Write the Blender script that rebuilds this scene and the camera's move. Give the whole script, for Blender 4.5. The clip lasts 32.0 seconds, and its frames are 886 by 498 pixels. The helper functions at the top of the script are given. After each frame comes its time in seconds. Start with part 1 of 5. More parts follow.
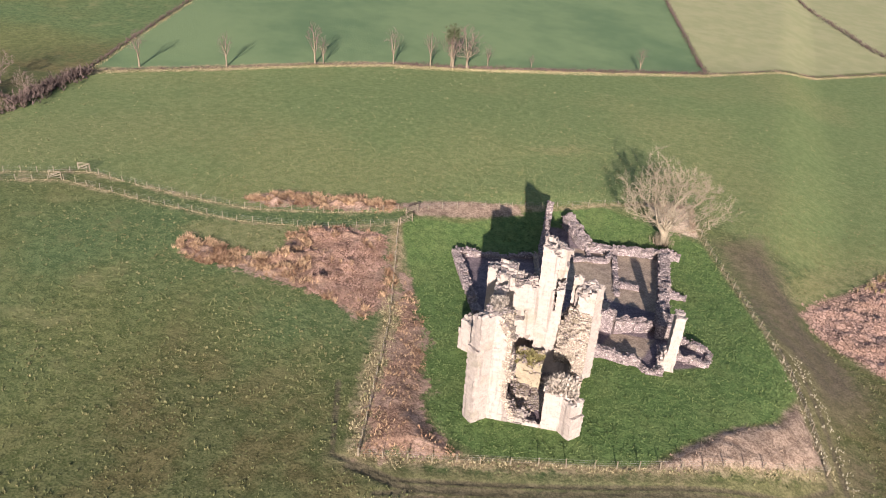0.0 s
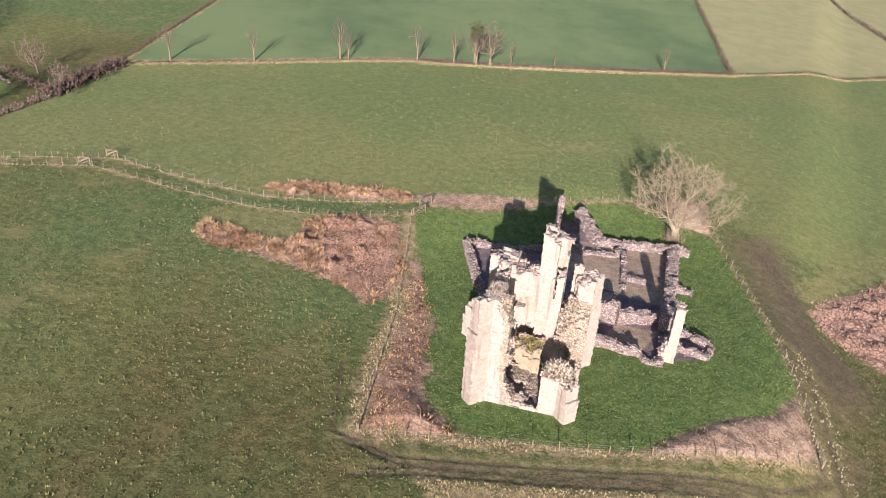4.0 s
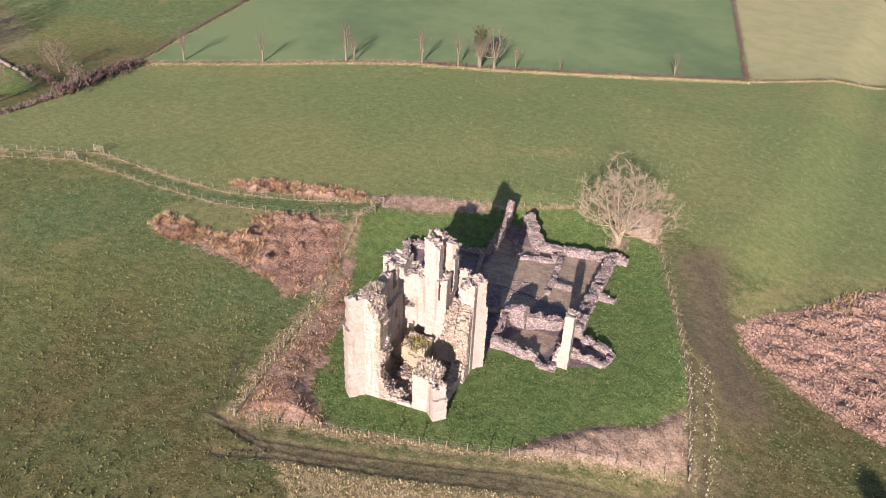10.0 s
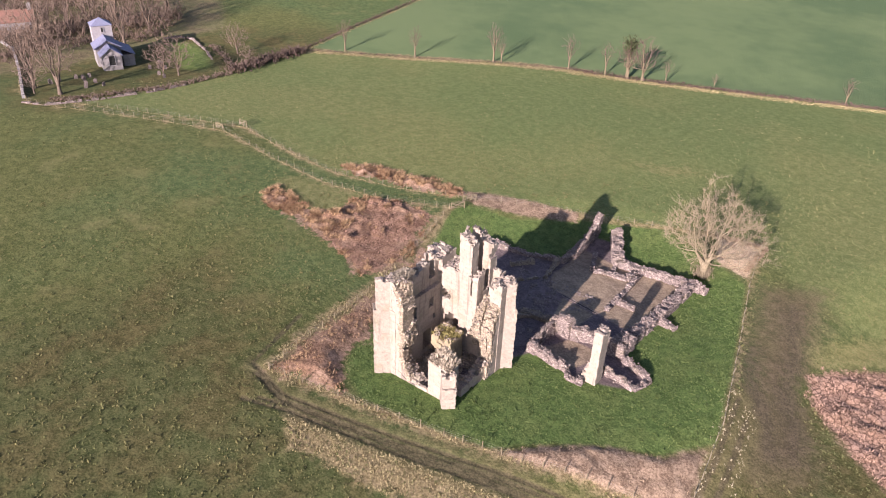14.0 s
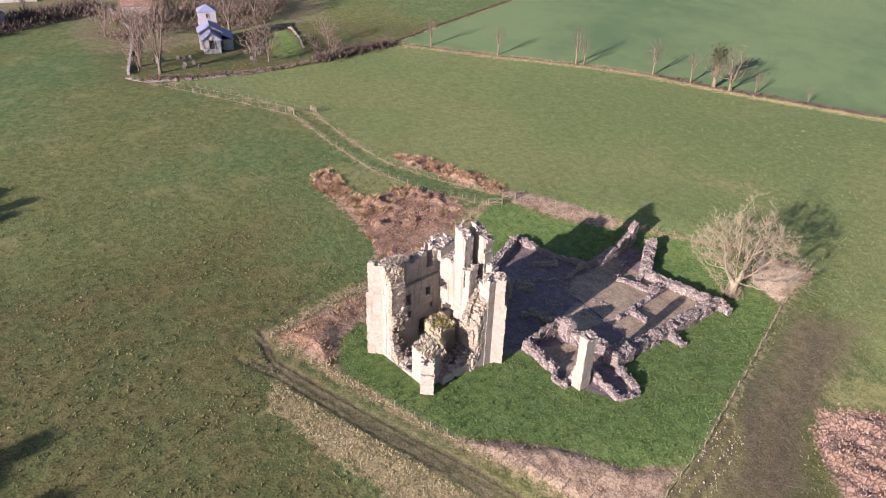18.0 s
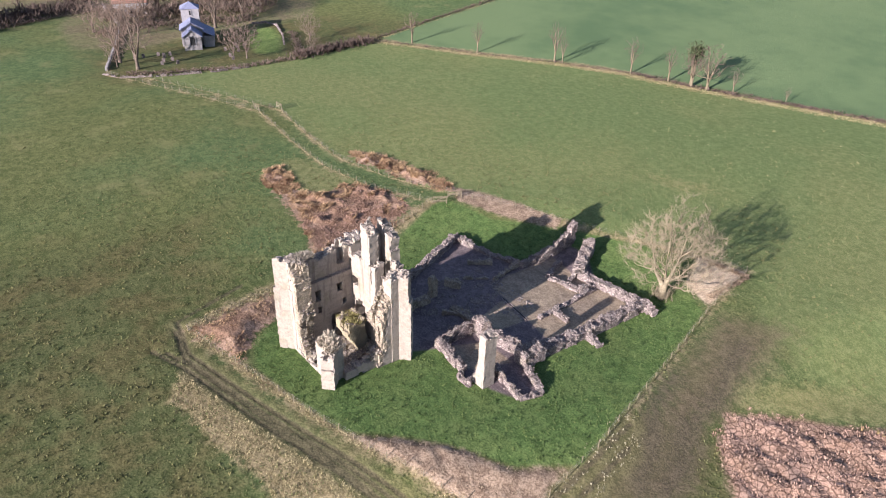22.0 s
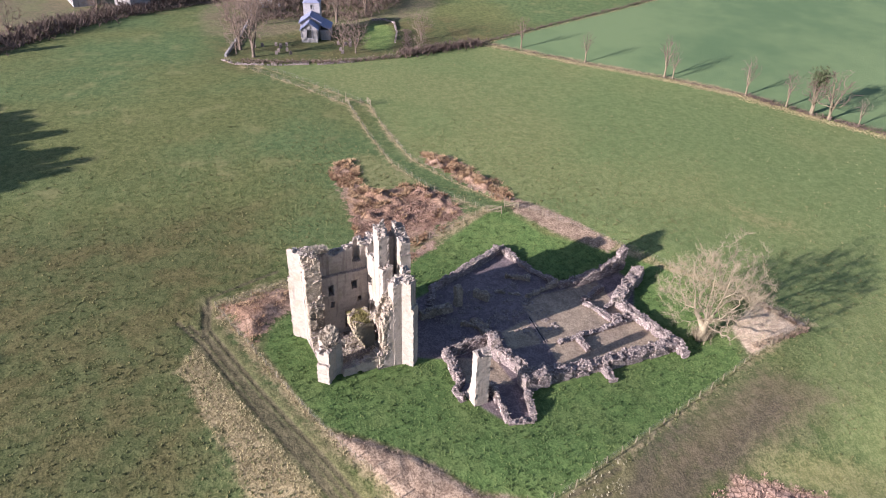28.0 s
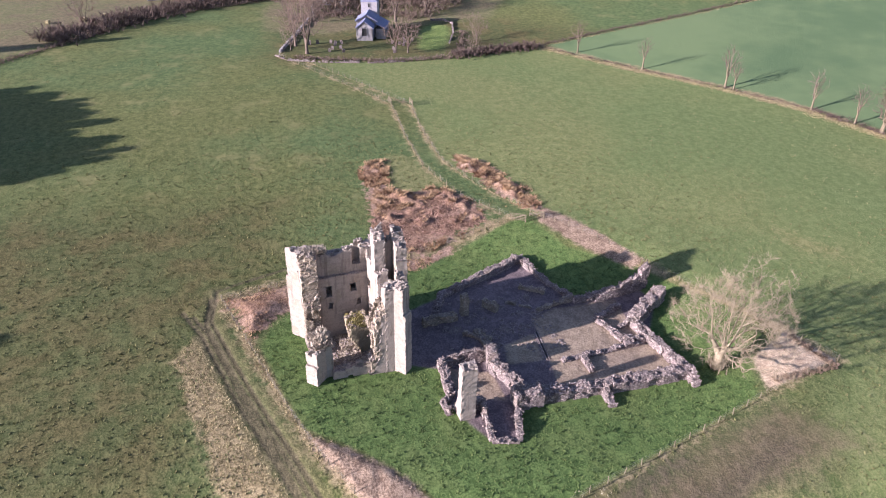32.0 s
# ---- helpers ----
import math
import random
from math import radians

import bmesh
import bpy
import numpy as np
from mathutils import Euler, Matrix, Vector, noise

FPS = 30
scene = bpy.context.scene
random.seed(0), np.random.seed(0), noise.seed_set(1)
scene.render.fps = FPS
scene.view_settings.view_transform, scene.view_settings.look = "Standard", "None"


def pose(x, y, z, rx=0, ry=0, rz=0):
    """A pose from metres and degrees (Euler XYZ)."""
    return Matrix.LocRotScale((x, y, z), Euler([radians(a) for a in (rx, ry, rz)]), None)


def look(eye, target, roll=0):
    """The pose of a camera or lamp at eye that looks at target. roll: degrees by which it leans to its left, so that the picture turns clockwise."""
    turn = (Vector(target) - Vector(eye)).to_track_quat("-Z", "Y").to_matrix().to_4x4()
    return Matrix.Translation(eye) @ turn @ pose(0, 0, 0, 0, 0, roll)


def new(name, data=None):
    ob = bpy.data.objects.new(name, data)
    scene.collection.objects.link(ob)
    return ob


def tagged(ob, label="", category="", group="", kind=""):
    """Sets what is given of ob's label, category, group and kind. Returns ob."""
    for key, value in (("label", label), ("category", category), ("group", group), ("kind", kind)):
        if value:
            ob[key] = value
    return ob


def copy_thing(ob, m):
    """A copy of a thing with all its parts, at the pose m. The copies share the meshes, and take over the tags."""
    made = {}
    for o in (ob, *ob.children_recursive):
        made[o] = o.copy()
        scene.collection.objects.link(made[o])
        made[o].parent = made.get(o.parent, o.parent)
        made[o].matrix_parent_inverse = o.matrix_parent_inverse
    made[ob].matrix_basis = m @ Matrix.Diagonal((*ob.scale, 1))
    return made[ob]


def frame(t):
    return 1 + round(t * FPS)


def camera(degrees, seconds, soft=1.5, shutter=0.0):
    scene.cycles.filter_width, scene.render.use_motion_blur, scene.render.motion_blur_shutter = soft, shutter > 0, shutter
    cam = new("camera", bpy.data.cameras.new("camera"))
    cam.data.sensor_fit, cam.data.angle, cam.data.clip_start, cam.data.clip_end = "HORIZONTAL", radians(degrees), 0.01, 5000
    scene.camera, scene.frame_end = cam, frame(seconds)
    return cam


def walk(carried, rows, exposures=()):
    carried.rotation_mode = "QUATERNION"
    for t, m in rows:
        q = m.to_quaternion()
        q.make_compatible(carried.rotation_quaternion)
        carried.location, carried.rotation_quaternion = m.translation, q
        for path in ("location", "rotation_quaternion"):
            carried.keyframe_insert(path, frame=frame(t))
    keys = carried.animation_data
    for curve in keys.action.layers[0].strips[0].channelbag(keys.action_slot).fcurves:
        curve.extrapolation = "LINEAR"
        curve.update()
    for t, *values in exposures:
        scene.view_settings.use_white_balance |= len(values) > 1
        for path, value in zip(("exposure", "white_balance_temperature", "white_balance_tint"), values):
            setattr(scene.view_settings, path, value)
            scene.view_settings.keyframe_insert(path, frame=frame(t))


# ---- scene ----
cam = camera(63.5, 32.0, 1.0)
PATH = [
    (0, (5.257, -52.177, 47.826), (4.629, -50.545, 46.854), 3.73),
    (0.5, (6.019, -52.873, 47.899), (5.391, -51.243, 46.925), 3.63),
    (1, (6.753, -53.458, 47.811), (6.148, -51.818, 46.840), 3.58),
    (1.5, (6.681, -53.639, 47.878), (6.117, -51.984, 46.906), 3.68),
    (2, (6.601, -53.708, 47.862), (6.019, -52.061, 46.888), 3.84),
    (2.5, (6.757, -53.686, 47.840), (6.156, -52.045, 46.866), 3.79),
    (3, (7.118, -53.600, 47.655), (6.466, -51.980, 46.679), 3.87),
    (3.5, (7.812, -53.465, 47.701), (7.126, -51.860, 46.724), 3.78),
    (5.5, (11.697, -52.743, 48.362), (10.974, -51.155, 47.384), 3.59),
    (6, (12.954, -52.448, 48.731), (12.223, -50.866, 47.749), 3.46),
    (6.5, (14.554, -51.886, 48.973), (13.813, -50.309, 47.991), 3.34),
    (7, (16.004, -51.347, 49.168), (15.256, -49.774, 48.185), 3.22),
    (7.5, (17.643, -50.638, 49.404), (16.847, -49.090, 48.419), 3.28),
    (8, (19.290, -49.944, 49.687), (18.473, -48.407, 48.700), 3.13),
    (8.5, (21.197, -49.131, 49.981), (20.364, -47.604, 48.993), 2.88),
    (9, (22.892, -48.439, 50.284), (22.048, -46.919, 49.295), 2.85),
    (9.5, (24.671, -47.628, 50.544), (23.816, -46.115, 49.554), 2.72),
    (10, (26.665, -46.702, 50.741), (25.784, -45.205, 49.750), 2.54),
    (10.5, (28.253, -45.834, 50.704), (27.333, -44.360, 49.714), 2.52),
    (11, (30.167, -44.861, 50.736), (29.219, -43.405, 49.746), 2.33),
    (11.5, (31.981, -43.995, 51.018), (31.014, -42.552, 50.026), 2.27),
    (12, (33.758, -43.117, 51.282), (32.782, -41.680, 50.291), 2.24),
    (12.5, (35.192, -42.255, 51.505), (34.149, -40.868, 50.511), 2.22),
    (13, (37.005, -41.083, 51.792), (35.860, -39.784, 50.792), 2.15),
    (13.5, (38.404, -40.215, 51.881), (37.180, -38.991, 50.878), 2.24),
    (14, (40.050, -39.128, 51.972), (38.782, -37.949, 50.969), 2.16),
    (14.5, (41.497, -38.152, 52.153), (40.213, -36.993, 51.149), 2.29),
    (16.5, (46.337, -33.792, 52.345), (44.950, -32.765, 51.335), 2.20),
    (17, (47.451, -32.659, 52.376), (46.019, -31.698, 51.364), 2.27),
    (17.5, (48.678, -31.249, 52.561), (47.230, -30.316, 51.546), 2.17),
    (18, (49.642, -29.999, 52.752), (48.185, -29.081, 51.736), 2.02),
    (18.5, (50.770, -28.563, 52.977), (49.305, -27.661, 51.957), 1.97),
    (19, (51.687, -27.198, 52.929), (50.218, -26.302, 51.909), 1.95),
    (19.5, (52.529, -25.566, 52.805), (51.057, -24.674, 51.787), 1.83),
    (20, (53.459, -24.249, 53.030), (51.987, -23.360, 52.010), 1.83),
    (20.5, (54.433, -22.659, 53.141), (52.961, -21.773, 52.119), 1.62),
    (21, (55.307, -21.241, 53.243), (53.834, -20.356, 52.220), 1.61),
    (21.5, (55.964, -20.000, 53.277), (54.490, -19.117, 52.253), 1.50),
    (22, (56.800, -18.397, 53.482), (55.306, -17.551, 52.455), 1.48),
    (22.5, (57.159, -17.132, 53.470), (55.635, -16.347, 52.441), 1.48),
    (23, (57.725, -15.663, 53.442), (56.160, -14.957, 52.415), 1.51),
    (23.5, (58.303, -14.419, 53.484), (56.723, -13.750, 52.457), 1.59),
    (24, (58.771, -13.191, 53.442), (57.178, -12.556, 52.413), 1.68),
    (24.5, (59.261, -11.920, 53.644), (57.655, -11.326, 52.612), 1.56),
    (25, (59.703, -10.687, 53.741), (58.089, -10.115, 52.707), 1.59),
    (25.5, (60.080, -9.711, 53.827), (58.463, -9.152, 52.793), 1.45),
    (27.5, (60.948, -5.664, 54.044), (59.308, -5.167, 53.013), 1.35),
    (28, (60.953, -4.847, 54.105), (59.312, -4.356, 53.073), 1.53),
    (28.5, (61.103, -3.740, 54.273), (59.460, -3.260, 53.240), 1.50),
    (29, (61.274, -2.710, 54.336), (59.627, -2.239, 53.304), 1.37),
    (29.5, (61.167, -1.548, 54.289), (59.507, -1.128, 53.256), 1.42),
    (30, (61.073, -0.414, 54.256), (59.405, -0.024, 53.224), 1.33),
    (30.5, (60.995, 0.818, 54.176), (59.326, 1.194, 53.142), 1.29),
    (31, (60.958, 1.941, 54.003), (59.286, 2.311, 52.970), 1.17),
    (31.5, (60.771, 3.062, 53.788), (59.093, 3.408, 52.756), 1.10),
    (32, (60.570, 3.934, 53.744), (58.883, 4.222, 52.710), 1.23),
]
walk(cam, [(t, look(eye, target, roll)) for t, eye, target, roll in PATH],
     [(0, 1.40, 6380, 18.0), (6, 1.40, 6500, 23.0), (12, 1.40, 6560, 25.0), (18, 1.43, 6250, 21.5), (23, 1.51, 6000, 15.0), (28, 1.59, 5930, 18.5), (32, 1.65, 5870, 25.0)])

# ---- world, sun ----
SUN_ELEV, SUN_DIR = radians(17.53), Vector((0.297, -0.955, 0)).normalized()
world = bpy.data.worlds.new("world")
scene.world = world
world.use_nodes = True
wt = world.node_tree
sky = wt.nodes.new("ShaderNodeTexSky")
sky.sky_type, sky.sun_disc, sky.sun_elevation = "NISHITA", False, SUN_ELEV
sky.sun_rotation = math.atan2(SUN_DIR.x, SUN_DIR.y)
sky.altitude, sky.air_density, sky.dust_density = 200, 1.0, 1.0
wt.links.new(sky.outputs[0], wt.nodes["Background"].inputs[0])
wt.nodes["Background"].inputs[1].default_value = 0.068
sun = new("sun", bpy.data.lights.new("sun", "SUN"))
sun.data.energy, sun.data.angle, sun.data.color = 5.0, radians(0.55), (1.0, 0.92, 0.80)
sun_at = SUN_DIR * math.cos(SUN_ELEV) + Vector((0, 0, math.sin(SUN_ELEV)))
sun.matrix_world = look(sun_at * 300, (0, 0, 0))



# ---- materials ----
def material(name, rough=0.9, spec=0.2):
    m = bpy.data.materials.new(name)
    m.use_nodes = True
    t = m.node_tree
    b = t.nodes["Principled BSDF"]
    b.inputs["Roughness"].default_value = rough
    b.inputs["Specular IOR Level"].default_value = spec
    return m, t, b


def node(t, kind, ins=(), **props):
    n = t.nodes.new(kind)
    for k, v in props.items():
        if k == "operation": n.operation = v
        elif k == "blend_type": n.blend_type = v
        elif k == "data_type": n.data_type = v
        elif k == "attribute_name": n.attribute_name = v
        elif k == "feature": n.feature = v
    for k, v in dict(ins).items():
        if isinstance(v, bpy.types.NodeSocket): t.links.new(v, n.inputs[k])
        else: n.inputs[k].default_value = v
    return n


def mixc(t, f, a, b, mode="MIX"):
    n = t.nodes.new("ShaderNodeMix")
    n.data_type, n.blend_type = "RGBA", mode
    for s, v in ((n.inputs[0], f), (n.inputs[6], a), (n.inputs[7], b)):
        if isinstance(v, bpy.types.NodeSocket): t.links.new(v, s)
        else: s.default_value = v if not isinstance(v, tuple) or len(v) == 4 else (*v, 1)
    return n.outputs[2]


def maths(t, op, a, b=0.0, c=0.0, clamp=False):
    n = t.nodes.new("ShaderNodeMath")
    n.operation, n.use_clamp = op, clamp
    for s, v in zip(n.inputs, (a, b, c)):
        if isinstance(v, bpy.types.NodeSocket): t.links.new(v, s)
        else: s.default_value = v
    return n.outputs[0]


def noise_tex(t, vec, scale, detail=3.0, rough=0.6):
    n = t.nodes.new("ShaderNodeTexNoise")
    n.inputs["Scale"].default_value, n.inputs["Detail"].default_value, n.inputs["Roughness"].default_value = scale, detail, rough
    if vec is not None: t.links.new(vec, n.inputs["Vector"])
    return n.outputs[0]


def ramp(t, f, lo, hi):
    n = t.nodes.new("ShaderNodeMapRange")
    n.inputs[1].default_value, n.inputs[2].default_value = lo, hi
    n.interpolation_type = "SMOOTHSTEP"
    t.links.new(f, n.inputs[0])
    return n.outputs[0]


def bump(t, b, height, strength, dist):
    n = t.nodes.new("ShaderNodeBump")
    n.inputs["Strength"].default_value, n.inputs["Distance"].default_value = strength, dist
    t.links.new(height, n.inputs["Height"])
    t.links.new(n.outputs[0], b.inputs["Normal"])


def plain(name, col, col2, scale=3.0, rough=0.9, bmp=0.3, bdist=0.03, vary=0.0):
    m, t, b = material(name, rough)
    tc = t.nodes.new("ShaderNodeTexCoord").outputs["Object"]
    n1, n2 = noise_tex(t, tc, scale, 4), noise_tex(t, tc, scale * 6, 3)
    f = ramp(t, maths(t, "ADD", maths(t, "MULTIPLY", n1, 0.6), maths(t, "MULTIPLY", n2, 0.4)), 0.35, 0.65)
    c = mixc(t, f, col, col2)
    if vary:
        r = t.nodes.new("ShaderNodeObjectInfo").outputs["Random"]
        c = mixc(t, maths(t, "MULTIPLY", r, vary), c, tuple(x * 0.45 for x in col))
    t.links.new(c, b.inputs["Base Color"])
    bump(t, b, n2, bmp, bdist)
    return m


def masonry(name, light, dark, core):
    """Coursed stone: joints and tints by block, with stains, lichen and rubble roughness."""
    m, t, b = material(name, 0.92, 0.15)
    tc = t.nodes.new("ShaderNodeTexCoord").outputs["Object"]
    sp = node(t, "ShaderNodeSeparateXYZ", {0: tc})
    run = maths(t, "ADD", sp.outputs[0], sp.outputs[1])
    cv = node(t, "ShaderNodeCombineXYZ", {0: run, 1: sp.outputs[2], 2: 0.0}).outputs[0]
    br = t.nodes.new("ShaderNodeTexBrick")
    t.links.new(cv, br.inputs["Vector"])
    br.inputs["Scale"].default_value = 1.0
    br.inputs["Brick Width"].default_value, br.inputs["Row Height"].default_value = 0.62, 0.3
    br.inputs["Mortar Size"].default_value, br.inputs["Mortar Smooth"].default_value = 0.02, 0.3
    br.inputs["Color1"].default_value, br.inputs["Color2"].default_value = (0, 0, 0, 1), (1, 1, 1, 1)
    br.inputs["Mortar"].default_value = (0.3, 0.3, 0.3, 1)
    n1, n2, n3 = noise_tex(t, tc, 0.45, 4), noise_tex(t, tc, 2.4, 5), noise_tex(t, tc, 9.0, 3)
    streak = node(t, "ShaderNodeMapping", {0: tc, 3: (1.6, 1.6, 0.16)}).outputs[0]
    n4 = noise_tex(t, streak, 1.0, 4)
    c = mixc(t, maths(t, "MULTIPLY", br.outputs["Color"], 0.5), light, dark)
    c = mixc(t, maths(t, "MULTIPLY", ramp(t, n2, 0.5, 0.7), 0.5), c, core)
    c = mixc(t, maths(t, "MULTIPLY", ramp(t, n4, 0.52, 0.68), 0.55), c, tuple(x * 0.5 for x in dark))
    c = mixc(t, maths(t, "MULTIPLY", ramp(t, n1, 0.55, 0.7), 0.35), c, (0.16, 0.15, 0.09))
    c = mixc(t, maths(t, "MULTIPLY", ramp(t, n3, 0.5, 0.75), 0.35), c, tuple(x * 0.35 for x in dark))
    t.links.new(c, b.inputs["Base Color"])
    h = maths(t, "ADD", maths(t, "MULTIPLY", br.outputs["Fac"], -0.5), maths(t, "ADD", n2, n3))
    bump(t, b, h, 0.28, 0.03)
    return m


def rubble(name, light, dark, size=3.4, joint=0.35):
    """Small field stones: a tint for each stone, dark joints, lichen and soil."""
    m, t, b = material(name, 0.93, 0.12)
    tc = t.nodes.new("ShaderNodeTexCoord").outputs["Object"]
    flat = node(t, "ShaderNodeMapping", {0: tc, 3: (1.0, 1.0, 1.5)}).outputs[0]
    cell, edge = t.nodes.new("ShaderNodeTexVoronoi"), t.nodes.new("ShaderNodeTexVoronoi")
    edge.feature = "DISTANCE_TO_EDGE"
    for v in (cell, edge):
        v.inputs["Scale"].default_value = size
        t.links.new(flat, v.inputs["Vector"])
    tone = node(t, "ShaderNodeSeparateColor", {0: cell.outputs["Color"]}).outputs[0]
    n1, n2, n3 = noise_tex(t, tc, 0.6, 4), noise_tex(t, tc, 3.0, 4), noise_tex(t, tc, 12.0, 3)
    c = mixc(t, ramp(t, tone, 0.25, 0.95), dark, light)
    c = mixc(t, maths(t, "MULTIPLY", ramp(t, n1, 0.52, 0.7), 0.45), c, (0.15, 0.13, 0.075))
    c = mixc(t, maths(t, "MULTIPLY", ramp(t, n3, 0.48, 0.72), 0.45), c, tuple(x * 0.4 for x in dark))
    gap = ramp(t, edge.outputs["Distance"], 0.0, 0.10)
    c = mixc(t, gap, tuple(x * joint for x in dark), c)
    t.links.new(c, b.inputs["Base Color"])
    bump(t, b, maths(t, "ADD", maths(t, "MULTIPLY", gap, 0.8), maths(t, "ADD", n2, n3)), 0.9, 0.07)
    return m


STONE = masonry("tower_stone", (0.328, 0.28, 0.25), (0.22, 0.184, 0.163), (0.182, 0.15, 0.13))
RUBBLE = rubble("rubble_stone", (0.42, 0.345, 0.33), (0.215, 0.17, 0.17), 4.4)
CORE = rubble("wall_core", (0.46, 0.385, 0.315), (0.29, 0.237, 0.19), 4.6, 0.55)
OCHRE = plain("ochre_plaster", (0.28, 0.235, 0.165), (0.195, 0.16, 0.115), 1.3)
MOSS = plain("moss", (0.15, 0.135, 0.045), (0.30, 0.25, 0.12), 2.0)
LOOSE = plain("loose_stone", (0.31, 0.257, 0.245), (0.168, 0.136, 0.135), 2.0, vary=0.45)
BARK = plain("bark", (0.20, 0.16, 0.11), (0.11, 0.09, 0.065), 5.0)
TWIG = plain("twigs", (0.26, 0.20, 0.13), (0.15, 0.115, 0.08), 2.0)
DARKTWIG = plain("dark_twigs", (0.15, 0.105, 0.09), (0.07, 0.05, 0.045), 1.2)
HAZETWIG = plain("brown_twigs", (0.215, 0.155, 0.13), (0.125, 0.09, 0.075), 1.2)
WOOD = plain("fence_wood", (0.25, 0.205, 0.145), (0.14, 0.115, 0.085), 6.0, vary=0.5)
WIRE = plain("wire", (0.3, 0.29, 0.27), (0.2, 0.19, 0.18), 20.0)
BRACK = plain("bracken", (0.17, 0.092, 0.055), (0.42, 0.285, 0.17), 0.35)
REED = plain("dead_reeds", (0.41, 0.275, 0.215), (0.24, 0.15, 0.115), 0.8)
DEADG = plain("dead_grass", (0.335, 0.247, 0.18), (0.155, 0.11, 0.08), 0.8)
TUFT = plain("grass_tufts", (0.088, 0.10, 0.038), (0.155, 0.152, 0.07), 0.35)
STRAWM = plain("dry_grass", (0.43, 0.36, 0.21), (0.24, 0.195, 0.105), 0.6)
BLEACH = plain("bleached_rush", (0.40, 0.355, 0.26), (0.23, 0.20, 0.13), 1.2)
SLATE = plain("slate", (0.21, 0.22, 0.33), (0.15, 0.155, 0.24), 3.0)
CHURCH = masonry("church_stone", (0.27, 0.25, 0.265), (0.19, 0.172, 0.185), (0.205, 0.185, 0.195))
PLASTER = plain("pale_render", (0.29, 0.272, 0.30), (0.225, 0.21, 0.235), 2.0)
DARK = plain("dark_opening", (0.03, 0.03, 0.035), (0.02, 0.02, 0.02), 2.0)


# ---- geometry helpers ----
def part(name, bm, mat, parent=None, label="", smooth=False):
    me = bpy.data.meshes.new(name)
    bm.to_mesh(me)
    bm.free()
    return link(name, me, mat, parent, label, smooth)


def link(name, me, mat, parent=None, label="", smooth=False, fixed=False):
    """fixed: the mesh is built at its place in the world, and its parent stands elsewhere."""
    if mat is not None and not me.materials: me.materials.append(mat)
    if smooth: me.polygons.foreach_set("use_smooth", [True] * len(me.polygons))
    ob = new(name, me)
    if parent is not None:
        ob.parent = parent
        if fixed: ob.matrix_parent_inverse = Matrix.Translation(-parent.location)
    if label: ob["label"] = label
    return ob


def raw(name, verts, faces, mat, parent=None, label="", smooth=False, fixed=False):
    me = bpy.data.meshes.new(name)
    me.from_pydata([tuple(v) for v in verts], [], faces)
    me.update()
    return link(name, me, mat, parent, label, smooth, fixed)


def empty(name, at, label="", category="", group="", kind=""):
    ob = new(name)
    ob.location = at
    return tagged(ob, label, category, group, kind)


def sstep(e0, e1, x):
    t = np.clip((x - e0) / (e1 - e0), 0, 1)
    return t * t * (3 - 2 * t)


def ground_z(x, y):
    """Height of the land: a slope down to the east, a step to the wet ground, a level castle platform."""
    x, y = np.asarray(x, float), np.asarray(y, float)
    xs, ys = 230 * np.tanh(x / 230), 320 * np.tanh(y / 320)
    z = -0.1 * xs + 0.035 * ys - 2.6 * sstep(9, 23, x - 0.12 * np.clip(y - 20, 0, 60))
    z = z + 0.07 * np.clip(-0.678 * x + 0.735 * y - 124, 0, 260)
    r = np.hypot(x + 4, (y - 20) * 0.85)
    w = 1 - sstep(17, 33, r)
    flat = 0.02 * x - 0.034 * y
    z = (z + 0.07 * np.clip(x, -300, 300) - 0.04 * np.clip(y, -260, 420)) * (1 - w) + flat * w
    z = z + 0.25 * np.sin(x * 0.06 + 1) * np.cos(y * 0.05) * sstep(30, 70, r) * (1 - sstep(100, 150, r))
    return z


def gz(x, y):
    return float(ground_z(x, y))


def outside(poly, x, y):
    """Signed distance to a polygon, positive inside."""
    p = np.array(poly, float)
    d, inside = np.full(x.shape, 1e9), np.zeros(x.shape, bool)
    for (ax, ay), (bx, by) in zip(p, np.roll(p, -1, 0)):
        ex, ey = bx - ax, by - ay
        s = np.clip(((x - ax) * ex + (y - ay) * ey) / (ex * ex + ey * ey), 0, 1)
        d = np.minimum(d, np.hypot(x - ax - s * ex, y - ay - s * ey))
        c = (ay > y) != (by > y)
        inside ^= c & (x < ex * (y - ay) / (ey if ey else 1e-9) + ax)
    return np.where(inside, d, -d)


def along(line, x, y):
    d = np.full(x.shape, 1e9)
    for (ax, ay), (bx, by) in zip(line, line[1:]):
        ex, ey = bx - ax, by - ay
        s = np.clip(((x - ax) * ex + (y - ay) * ey) / (ex * ex + ey * ey), 0, 1)
        d = np.minimum(d, np.hypot(x - ax - s * ex, y - ay - s * ey))
    return d


